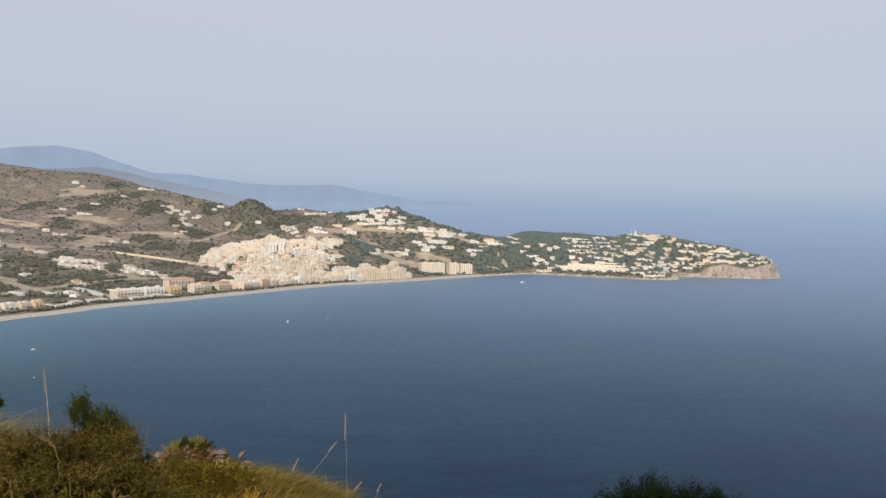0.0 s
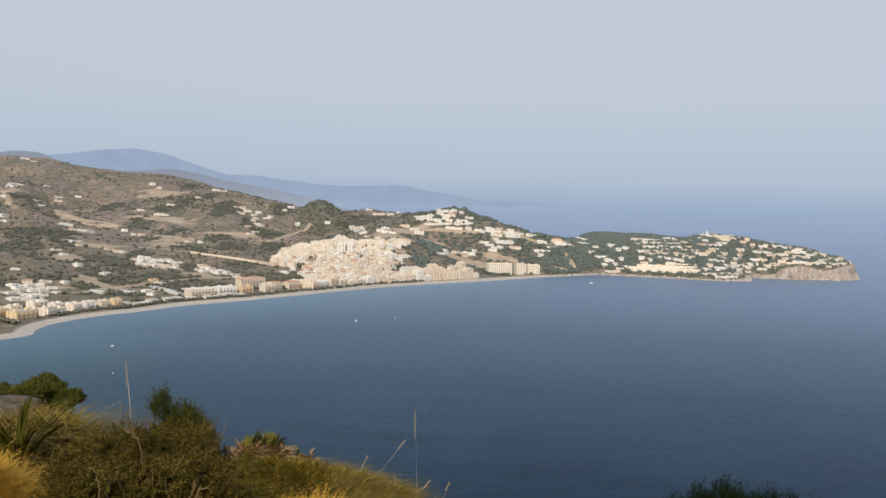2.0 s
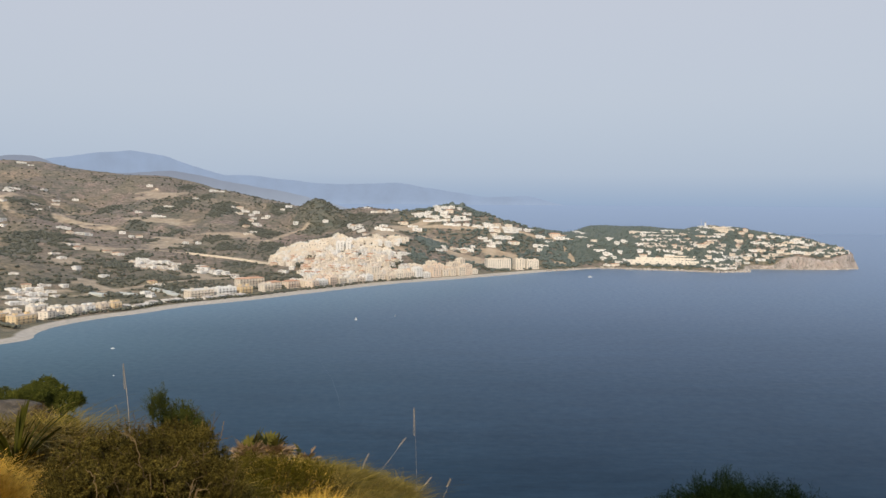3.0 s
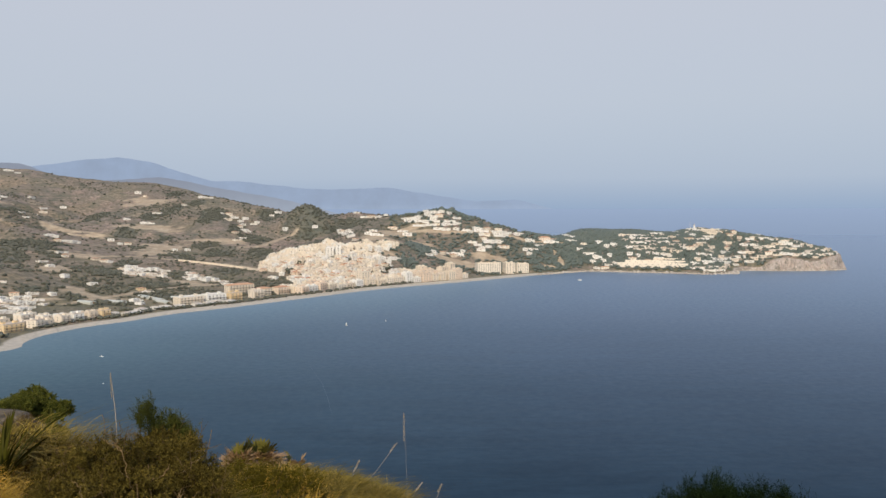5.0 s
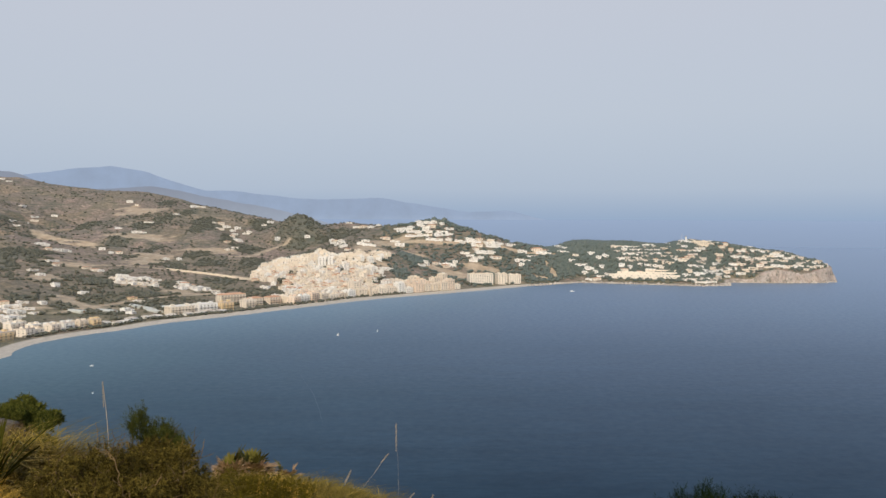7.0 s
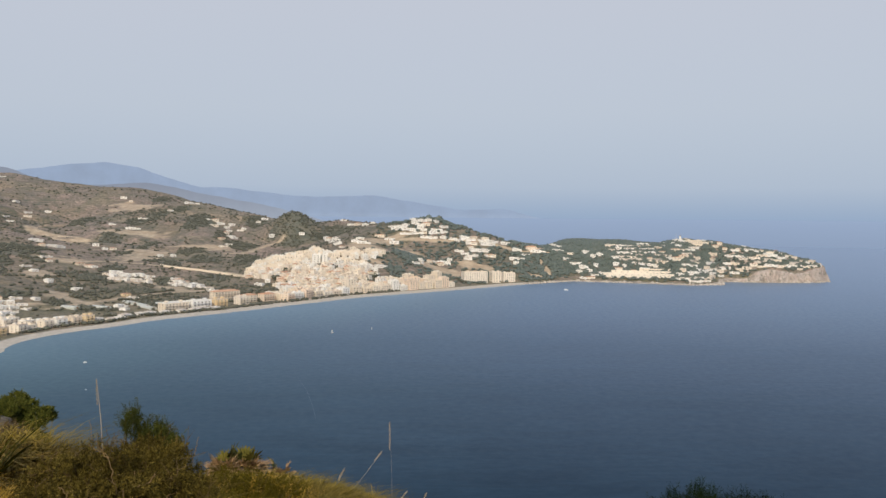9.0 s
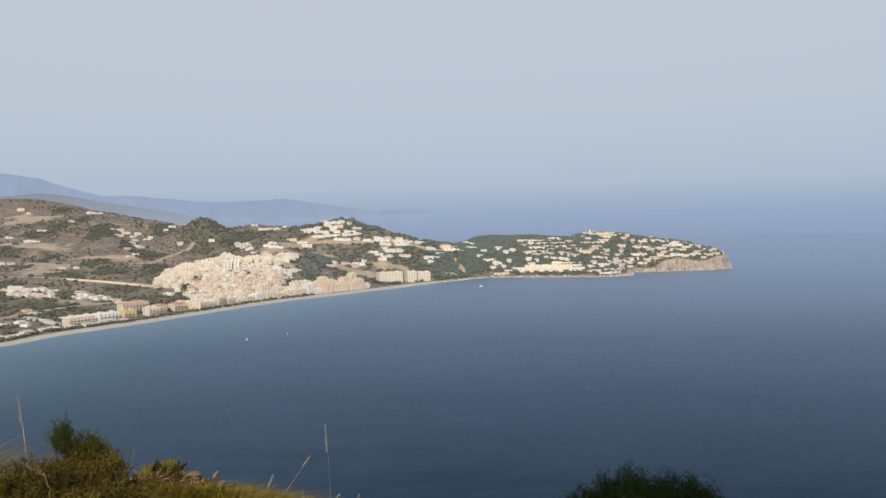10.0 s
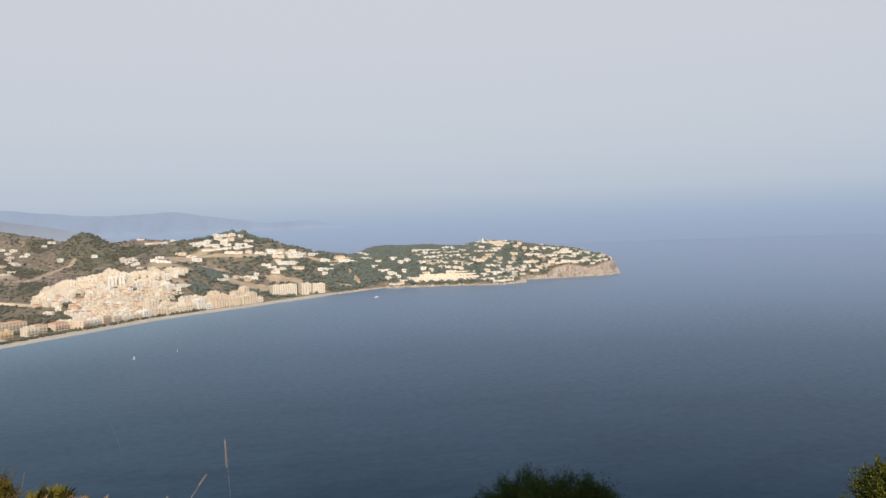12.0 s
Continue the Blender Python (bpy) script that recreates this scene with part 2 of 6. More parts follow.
BEACH = [(-480, 640), (-400, 690), (-371, 725), (-357, 756), (-371, 786), (-373, 837), (-352, 899), (-325, 936), (-301, 998), (-262, 1044), (-235, 1079),
         (-154, 1199), (-80, 1306), (-4, 1378), (53, 1430), (121, 1500), (195, 1577)]
HEADLAND = [(297, 1666), (322, 1656), (418, 1619), (498, 1581), (560, 1592), (590, 1676), (662, 1664), (750, 1667), (808, 1692), (829, 1728), (812, 1776),
            (740, 1812), (640, 1840), (540, 1870), (430, 1905), (330, 1940), (230, 1970), (150, 2020), (60, 2090), (-20, 2200), (-70, 2400)]
INLAND = [(-120, 2950), (-2100, 2950), (-2100, 700), (-800, 560)]
COAST = np.array(BEACH + HEADLAND + INLAND, float)
after = np.roll(COAST, -1, 0)
COAST = np.stack([0.75 * COAST + 0.25 * after, 0.25 * COAST + 0.75 * after], 1).reshape(-1, 2)      # corners rounded off


def shore_distance(x, y):
    """Metres inland from the coast line (negative out at sea)."""
    best = np.full(x.shape, 1e9)
    inside = np.zeros(x.shape, bool)
    for (ax, ay), (bx, by) in zip(COAST, np.roll(COAST, -1, 0)):
        dx, dy = bx - ax, by - ay
        t = np.clip(((x - ax) * dx + (y - ay) * dy) / (dx * dx + dy * dy), 0, 1)
        best = np.minimum(best, (x - ax - t * dx) ** 2 + (y - ay - t * dy) ** 2)
        cross = ((ay > y) != (by > y)) & (x < dx * (y - ay) / (by - ay + 1e-12) + ax)
        inside ^= cross
    return np.where(inside, 1, -1) * np.sqrt(best)


# crests: half-width, then x, y, height along the line
RIDGES = [
    (150, [(-179, 2042, 100), (-113, 2047, 96), (-61, 1885, 108), (18, 1855, 120), (60, 1835, 106), (111, 1797, 89), (168, 1772, 79), (223, 1760, 64)]),
    (120, [(223, 1760, 62), (272, 1779, 62), (326, 1821, 74), (424, 1790, 71), (491, 1773, 69), (535, 1752, 78), (584, 1745, 74), (691, 1738, 58), (757, 1732, 46), (806, 1728, 36)]),
    (420, [(-1650, 2330, 258), (-1226, 2420, 226), (-1150, 2450, 222), (-1010, 2455, 209), (-855, 2460, 192), (-679, 2265, 138), (-591, 2235, 136)]),
    (240, [(-591, 2235, 136), (-506, 2200, 117), (-363, 2090, 102), (-179, 2050, 94)]),
    (90, [(-300, 2010, 114), (-287, 1979, 126), (-270, 1950, 112)]),
    (170, [(-113, 2047, 90), (-125, 1700, 72), (-120, 1540, 58), (-95, 1430, 28)]),
    (170, [(-591, 2235, 128), (-470, 1850, 78), (-420, 1600, 36)]),
    (210, [(-855, 2460, 170), (-700, 1950, 100), (-560, 1560, 46)]),
    (220, [(-1150, 2450, 200), (-960, 1900, 135), (-760, 1500, 74), (-650, 1300, 38)]),
    (110, [(-720, 1260, 52), (-610, 1150, 46), (-545, 1110, 30)]),
    (300, [(-1650, 2330, 240), (-1500, 1700, 190), (-1200, 1200, 125), (-900, 900, 70)]),
]


def terrain(x, y):
    x, y = np.asarray(x, float), np.asarray(y, float)
    s = shore_distance(x, y)
    s = s + (5 * fbm(x, y, 60, 3, 5) + 11 * fbm(x, y, 24, 3, 6) * smooth(x, 560, 660)) * smooth(x, 150, 320)
    total = np.zeros_like(x)
    for width, line in RIDGES:
        best = np.zeros_like(x)
        for (ax, ay, az), (bx, by, bz) in zip(line, line[1:]):
            dx, dy = bx - ax, by - ay
            t = np.clip(((x - ax) * dx + (y - ay) * dy) / (dx * dx + dy * dy), 0, 1)
            d = np.hypot(x - ax - t * dx, y - ay - t * dy)
            best = np.maximum(best, (az + t * (bz - az)) * np.exp(-0.8 * (d / width) ** 2))
        total += best ** 8
    hill = total ** 0.125
    hill = hill * (1 + 0.05 * fbm(x, y, 260, 5, 1)) + 6 * fbm(x, y, 120, 4, 2) * smooth(hill, 15, 70)
    hill = hill - 16 * np.exp(-(fbm(x, y, 330, 4, 77) / 0.11) ** 2) * smooth(hill, 30, 90) * (1 - smooth(x, -350, -250)) * (1 - smooth(y, 2050, 2200))
    steepness = smooth(x, 150, 330)                      # the beach gives way to rocks on the headland
    cliff = smooth(x, 632, 676)
    steep_part = (0.40 + 0.16 * fbm(x, y, 46, 3, 61)) * cliff + 0.24 * smooth(x, 745, 800)
    reach = 190
    rise = smooth(s, 12 * (1 - steepness), 12 * (1 - steepness) + reach)
    rocky = (0.13 + steep_part) * smooth(s, 0, 9 - 1 * cliff) + (0.87 - steep_part) * smooth(s, 4 + 6 * cliff, 88 - 22 * cliff)
    rise = rise * (1 - steepness) + rocky * steepness
    plain = np.clip(s * (0.07 + 0.05 * (1 - smooth(x, -360, -230))), -14, 2.4 + np.clip(s - 35, 0, None) * 0.018)
    return np.where(s > 0, plain + np.maximum(hill - plain, 0) * rise, plain)


COLS = np.concatenate([np.arange(-1900, 190, 6.5), np.arange(190, 880, 2.6)])
ROWS = np.concatenate([np.arange(620, 1556, 6.5), np.arange(1556, 1830, 2.6), np.arange(1830, 2800, 6.5)])
gx, gy = np.meshgrid(COLS, ROWS)
gz = terrain(gx, gy)
gs = shore_distance(gx, gy)


def sample(field, x, y):
    i, j = int(np.searchsorted(COLS, x, "right")) - 1, int(np.searchsorted(ROWS, y, "right")) - 1
    u, v = (x - COLS[i]) / (COLS[i + 1] - COLS[i]), (y - ROWS[j]) / (ROWS[j + 1] - ROWS[j])
    return float((field[j, i] * (1 - u) + field[j, i + 1] * u) * (1 - v) + (field[j + 1, i] * (1 - u) + field[j + 1, i + 1] * u) * v)


def ground_at(x, y):
    return sample(gz, x, y)


def mesh_object(name, verts, faces, mat, smooth_faces=True):
    me = bpy.data.meshes.new(name)
    me.from_pydata(verts, [], faces)
    me.materials.append(mat)
    if smooth_faces:
        me.polygons.foreach_set("use_smooth", [True] * len(me.polygons))
    me.update()
    return new(name, me)


def grid_faces(rows, cols, closed=False):
    a = np.arange(rows * cols).reshape(rows, cols)
    if closed:
        a = np.concatenate([a, a[:, :1]], 1)
    return np.stack([a[:-1, :-1], a[:-1, 1:], a[1:, 1:], a[1:, :-1]], -1).reshape(-1, 4).tolist()



# groves and wooded gullies: x, y, half-lengths along x and y
WOODLAND = [(-906, 1897, 30, 85), (-675, 1452, 34, 70), (-660, 1354, 28, 50), (-624, 1422, 30, 34), (-649, 1496, 18, 50), (-690, 2340, 26, 60), (-611, 2045, 32, 63), (-637, 1974, 21, 50), (-628, 1833, 22, 38),
            (-626, 1783, 20, 50), (-537, 1620, 25, 35), (-477, 1563, 24, 45), (-434, 1536, 22, 34), (-503, 1985, 30, 90), (-444, 1710, 22, 60), (-428, 1912, 12, 75), (-405, 1620, 26, 50), (-389, 2102, 24, 60),
            (-275, 1926, 38, 34), (-307, 1930, 30, 26), (-371, 1815, 36, 55), (-228, 1898, 38, 24), (-181, 1927, 39, 60), (-273, 1869, 30, 18), (-489, 1319, 24, 55), (-435, 1070, 24, 18), (-394, 1062, 35, 20),
            (-396, 1229, 31, 30), (-401, 1356, 20, 40), (-344, 1452, 26, 30), (-278, 1277, 25, 26), (-491, 1062, 18, 19), (-504, 1423, 20, 34), (-760, 1980, 20, 60), (-545, 1760, 16, 60), (-570, 2120, 20, 40),
            (-290, 1600, 26, 60), (-255, 1760, 40, 40), (-330, 1690, 24, 50), (-30, 1620, 24, 60), (-40, 1500, 18, 30)]


def wood_density(x, y):
    """How thickly trees stand, 0 to 1."""
    x, y = np.asarray(x, float), np.asarray(y, float)
    s = shore_distance(x, y)
    head = smooth(x, 190, 250)
    side = np.exp(-(((x - 130) / 110) ** 2 + ((y - 1700) / 95) ** 2)) * 0.62
    knoll = np.exp(-(((x + 280) / 55) ** 2 + ((y - 1960) / 70) ** 2))
    crown = np.exp(-(((x - 40) / 75) ** 2 + ((y - 1845) / 35) ** 2))
    plain = 0.32 * smooth(fbm(x, y, 90, 3, 21), 0.05, 0.4) * (1 - smooth(terrain(x, y), 20, 60))
    scrub = 0.24 * smooth(fbm(x, y, 110, 4, 23), 0.05, 0.45) + 0.07
    ragged = 0.6 * fbm(x, y, 45, 4, 29)
    for cx, cy, rx, ry in WOODLAND:
        r = np.hypot((x - cx) / rx, (y - cy) / ry) + ragged
        scrub = np.maximum(scrub, 0.95 * (1 - smooth(r, 0.75, 1.15)))
    near = smooth(s, 10, 40) * (0.25 + 0.75 * smooth(s, 30, 75) * (x < 200) + 0.75 * (x >= 200))
    scrub = scrub * (1 - 0.7 * smooth(y, 2050, 2200) * (x < -700))
    return np.clip(np.maximum.reduce([head, side, knoll, crown, plain, scrub * (x < 120)]), 0, 1) * near


# bare earth: x, y, half-lengths along x and y
BARE = [(-706, 2174, 48, 55), (-512, 1624, 30, 80), (-506, 1558, 20, 50), (-682, 1764, 22, 9), (-769, 1807, 30, 9), (-967, 1934, 14, 45), (-587, 1863, 46, 30), (-653, 1844, 17, 24), (-572, 1454, 25, 26),
        (-407, 1764, 41, 18), (-560, 1295, 22, 40), (-432, 1097, 34, 12), (-456, 1120, 22, 12), (-95, 1733, 45, 36), (-100, 1624, 34, 30), (-46, 1771, 29, 10), (-92, 1511, 24, 13), (38, 1606, 43, 24),
        (-369, 1304, 26, 24), (-468, 1758, 32, 17), (240, 1703, 7, 12), (250, 1682, 7, 16), (226, 1652, 12, 9), (110, 1658, 34, 12), (-21, 1689, 26, 16), (-440, 1330, 40, 22)]
TRACKS = [[(-381, 1716), (-352, 1731), (-337, 1820), (-321, 1868), (-299, 1880), (-294, 1890)], [(-801, 1800), (-851, 1939), (-828, 1945)], [(-798, 1805), (-771, 1810), (-717, 1794), (-664, 1760)],
          [(-623, 1431), (-581, 1430), (-544, 1481), (-472, 1499), (-431, 1496), (-395, 1502), (-357, 1505), (-322, 1500), (-271, 1419)], [(-433, 1031), (-410, 1116), (-389, 1185), (-355, 1256), (-316, 1334)],
          [(-493, 964), (-479, 1016), (-454, 1049)], [(-57, 1606), (-95, 1550), (-128, 1582), (-102, 1654), (-51, 1761), (-28, 1767)], [(-830, 1906), (-775, 1760), (-745, 1790), (-681, 1732), (-633, 1680)],
          [(-60, 1755), (20, 1742), (60, 1737), (150, 1748), (260, 1735)], [(-1010, 1960), (-960, 1880), (-900, 1790), (-840, 1700)]]


def bare_earth(x, y):
    v = np.zeros_like(x)
    ragged = 0.55 * fbm(x, y, 30, 4, 40) + 0.7 * fbm(x, y, 13, 2, 43)
    for cx, cy, rx, ry in BARE:
        r = np.hypot((x - cx) / rx, (y - cy) / ry) + ragged
        v = np.maximum(v, 0.95 * (1 - smooth(r, 0.75, 1.15)))
    for line in TRACKS:
        for (ax, ay), (bx, by) in zip(line, line[1:]):
            dx, dy = bx - ax, by - ay
            t = np.clip(((x - ax) * dx + (y - ay) * dy) / (dx * dx + dy * dy), 0, 1)
            v = np.maximum(v, 1 - smooth(np.hypot(x - ax - t * dx, y - ay - t * dy), 3.0, 7.5))
    return v


land = mesh_object("ground", np.stack([gx, gy, gz], -1).reshape(-1, 3).tolist(), grid_faces(*gx.shape), LAND)
for key, values in (("woods", wood_density(gx, gy)), ("bare", bare_earth(gx, gy))):
    land.data.attributes.new(key, "FLOAT", "POINT").data.foreach_set("value", values.ravel().astype(np.float32))
tagged(land, "dry scrub-covered coastal hills with a wooded headland and sandy beach", "hills", kind="structure")


# the sea: one sheet out to the haze
ring = np.concatenate([np.linspace(150, 2600, 140), np.geomspace(2700, 4960, 20)])
turn = np.radians(np.linspace(0, 360, 300, endpoint=False))
sx, sy = np.outer(ring, np.sin(turn)), np.outer(ring, np.cos(turn))
sea = mesh_object("water", np.stack([sx, sy, 0 * sx], -1).reshape(-1, 3).tolist(), grid_faces(*sx.shape, closed=True), SEA)
depth = -shore_distance(sx.ravel(), sy.ravel())
bay = smooth(-sx.ravel(), -420, 60)
attr = sea.data.attributes.new("shallow", "FLOAT", "POINT")
attr.data.foreach_set("value", (np.exp(-np.clip(depth, 0, None) / 230) * bay).astype(np.float32))
sea.data.attributes.new("open", "FLOAT", "POINT").data.foreach_set("value", smooth(depth, 250, 950).astype(np.float32))
tagged(sea, "calm deep blue sea, turquoise along the beach", "sea", kind="structure")

# the farthest sea: a leaning panel up to the true horizon, its haze painted
fa = np.radians(np.linspace(-60, 80, 90))
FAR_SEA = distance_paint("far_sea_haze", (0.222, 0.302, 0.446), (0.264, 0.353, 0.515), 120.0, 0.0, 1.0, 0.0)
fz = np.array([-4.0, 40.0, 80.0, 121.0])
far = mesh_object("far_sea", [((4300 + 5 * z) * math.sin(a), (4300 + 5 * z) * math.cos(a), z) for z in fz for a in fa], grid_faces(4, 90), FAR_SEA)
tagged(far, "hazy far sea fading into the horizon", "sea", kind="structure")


def range_backdrop(name, radius, profile, mat, seed, label):
    """A mountain range with a front slope, its crest given as heading and height angle."""
    az = np.linspace(profile[0][0], profile[-1][0], 420)
    el = np.interp(az, [p[0] for p in profile], [p[1] for p in profile])
    kern = np.hanning(13)
    el = np.convolve(np.pad(el, 6, "edge"), kern / kern.sum(), "valid")
    crest = 120 + radius * np.tan(np.radians(el)) + 5 * fbm(az, 0 * az, 1.2, 4, seed)
    verts = []
    for f, back in ((1.0, 0), (0.7, 20), (0.35, 40), (0.0, 60)):
        z = np.maximum(crest * f, -4) + (8 * fbm(az, 0 * az + f * 9, 0.8, 4, seed + 3) if 0 < f < 1 else 0)
        r = radius - back
        verts += [(r * math.sin(radians(a)), r * math.cos(radians(a)), v) for a, v in zip(az, z)]
    return tagged(mesh_object(name, verts, grid_faces(4, 420), mat), label, "mountains", kind="structure")


# air haze painted into the glow, paler at the mountains' foot
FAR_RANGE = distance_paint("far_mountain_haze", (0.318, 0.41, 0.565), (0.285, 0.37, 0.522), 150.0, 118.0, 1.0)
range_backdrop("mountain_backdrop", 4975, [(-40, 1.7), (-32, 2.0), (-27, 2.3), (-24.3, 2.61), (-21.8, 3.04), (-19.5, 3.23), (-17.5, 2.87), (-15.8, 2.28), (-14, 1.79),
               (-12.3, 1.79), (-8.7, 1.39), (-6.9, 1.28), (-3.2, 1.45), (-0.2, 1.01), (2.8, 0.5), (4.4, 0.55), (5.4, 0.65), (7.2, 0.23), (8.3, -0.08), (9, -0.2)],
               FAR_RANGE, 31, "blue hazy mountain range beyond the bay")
# thinner painted haze for the middle hills, lighter low down
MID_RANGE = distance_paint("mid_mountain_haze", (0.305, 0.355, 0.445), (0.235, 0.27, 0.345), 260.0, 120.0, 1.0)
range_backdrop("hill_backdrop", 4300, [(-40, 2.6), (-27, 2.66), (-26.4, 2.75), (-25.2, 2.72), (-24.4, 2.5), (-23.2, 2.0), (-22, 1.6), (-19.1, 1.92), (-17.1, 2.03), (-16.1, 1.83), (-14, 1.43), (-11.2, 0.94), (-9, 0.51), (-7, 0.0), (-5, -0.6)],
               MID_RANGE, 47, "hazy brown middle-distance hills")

# ---------------------------------------------------------------- near hillside


def slope_at(x, y):
    """Height of the near hillside under the view point."""
    x, y = np.asarray(x, float), np.asarray(y, float)
    left, right = np.maximum(-x, 0), np.maximum(x, 0)
    brink = 12.5 + 0.85 * np.minimum(left, 40) + 0.1 * right
    over = np.logaddexp(0, (y - brink) / 2.0) * 2.0
    z = 118.4 - 0.19 * y - 0.34 * over + 0.07 * np.minimum(left, 60) - 0.16 * right
    z = z + 0.80 * np.exp(-((x + 2.7) / 1.3) ** 2 - ((y - 3.8) / 2.4) ** 2)
    z = z + 0.52 * np.exp(-((x + 1.76) / 0.30) ** 2 - ((y - 3.35) / 0.36) ** 2) + 0.27 * np.exp(-((x + 1.5) / 1.6) ** 2 - ((y - 9.4) / 2.0) ** 2)
    z = z + 0.38 * np.exp(-((x + 2.05) / 0.8) ** 2 - ((y - 5.1) / 1.0) ** 2)
    return z + 0.10 * fbm(x, y, 3.0, 3, 8) * smooth(np.hypot(x, y), 1, 4)


rr = np.concatenate([[0.002, 0.3], np.geomspace(0.8, 420, 110)])
tt = np.radians(np.linspace(0, 360, 180, endpoint=False))
hx, hy = np.outer(rr, np.sin(tt)), np.outer(rr, np.cos(tt))
hz = np.maximum(slope_at(hx, np.maximum(hy, -60)), -12)
k = Mat("dry_hillside_soil", 0.95)
soil = k.ramp(k.noise(1.6, 7, 0.65), [(0.3, (0.11, 0.075, 0.036)), (0.55, (0.22, 0.15, 0.075)), (0.75, (0.33, 0.24, 0.125))])
k.colour(soil)
k.bump(k.noise(9, 6, 0.65), 0.05)
SOIL = k.m
slope = mesh_object("hillside", np.stack([hx, hy, hz], -1).reshape(-1, 3).tolist(), grid_faces(*hx.shape, closed=True), SOIL)
tagged(slope, "dry stony hillside falling away to the sea", "hillside", kind="structure")

# ---------------------------------------------------------------- builders for houses


def add_box(bm, x0, x1, y0, y1, z0, z1):
    v = [bm.verts.new(c) for c in ((x0, y0, z0), (x1, y0, z0), (x1, y1, z0), (x0, y1, z0), (x0, y0, z1), (x1, y0, z1), (x1, y1, z1), (x0, y1, z1))]
    for f in ((0, 3, 2, 1), (4, 5, 6, 7), (0, 1, 5, 4), (1, 2, 6, 5), (2, 3, 7, 6), (3, 0, 4, 7)):
        bm.faces.new([v[i] for i in f])


def add_hip(bm, x0, x1, y0, y1, z, rise, eave=0.45):
    x0, x1, y0, y1 = x0 - eave, x1 + eave, y0 - eave, y1 + eave
    inset = min(x1 - x0, y1 - y0) / 2
    if x1 - x0 >= y1 - y0:
        top = ((x0 + inset, (y0 + y1) / 2), (x1 - inset + 0.01, (y0 + y1) / 2))
    else:
        top = (((x0 + x1) / 2, y0 + inset), ((x0 + x1) / 2, y1 - inset + 0.01))
    low = [bm.verts.new(c) for c in ((x0, y0, z - 0.12), (x1, y0, z - 0.12), (x1, y1, z - 0.12), (x0, y1, z - 0.12))]
    rim = [bm.verts.new((v.co.x, v.co.y, z + 0.1)) for v in low]
    a, b = (bm.verts.new((*p, z + rise)) for p in top)
    bm.faces.new(low[::-1])
    for i in range(4):
        bm.faces.new((low[i], low[(i + 1) % 4], rim[(i + 1) % 4], rim[i]))
    if x1 - x0 >= y1 - y0:
        for f in ((rim[0], rim[1], b, a), (rim[1], rim[2], b), (rim[2], rim[3], a, b), (rim[3], rim[0], a)):
            bm.faces.new(f)
    else:
        for f in ((rim[0], rim[1], a), (rim[1], rim[2], b, a), (rim[2], rim[3], b), (rim[3], rim[0], a, b)):
            bm.faces.new(f)


def add_terrace(bm, x0, x1, y0, y1, z, rail=0.8):
    """A flat roof with its parapet, as one tray."""
    t, o = 0.3, 0.06
    rows_ = []
    for dx, h in ((-o, 0.004), (-o, rail), (t, rail), (t, 0.2)):
        rows_.append([bm.verts.new(c) for c in ((x0 + dx, y0 + dx, z + h), (x1 - dx, y0 + dx, z + h), (x1 - dx, y1 - dx, z + h), (x0 + dx, y1 - dx, z + h))])
    for a, b in zip(rows_, rows_[1:]):
        for i in range(4):
            bm.faces.new((a[i], a[(i + 1) % 4], b[(i + 1) % 4], b[i]))
    bm.faces.new(rows_[0][::-1])
    bm.faces.new(rows_[-1])


def finish(name, bm, mat):
    me = bpy.data.meshes.new(name)
    bm.to_mesh(me)
    bm.free()
    me.materials.append(mat)
    return me


def part(name, bm, mat, parent, label=""):
    me = bm if isinstance(bm, bpy.types.Mesh) else finish(name, bm, mat)
    ob = new(name, me)
    ob.parent = parent
    return tagged(ob, label)


SHARED = {}


def pane_mesh(w, h, mat, deep=0.08):
    key = (round(w, 2), round(h, 2), mat.name)
    if key not in SHARED:
        bm = bmesh.new()
        add_box(bm, -w / 2, w / 2, -deep, 0.02, 0, h)
        SHARED[key] = finish("pane", bm, mat)
    return SHARED[key]


def openings(root, x0, x1, y, storeys, pitch, w=1.5, h=1.5, side=False, lift=0.9, kind="window", mat=None):
    """A row of windows for each storey on one face."""
    n = max(1, int((x1 - x0) / pitch))
    for s in range(storeys):
        for i in range(n):
            ob = part(kind, pane_mesh(w, h, mat or GLASS), None, root)
            u = x0 + (i + 0.5) * (x1 - x0) / n
            ob.matrix_basis = pose(y, u, s * 3 + lift, 0, 0, -90) if side else pose(u, y, s * 3 + lift)


def block_part(root, name, mat, *box):
    bm = bmesh.new()
    add_box(bm, *box)
    return part(name, bm, mat, root)


def tray_part(root, name, mat, *box, rail=0.8):
    bm = bmesh.new()
    add_terrace(bm, *box, rail)
    return part(name, bm, mat, root)


def hip_part(root, mat, *box, eave=0.45):
    bm = bmesh.new()
    add_hip(bm, *box, eave)
    return part("roof", bm, mat, root)


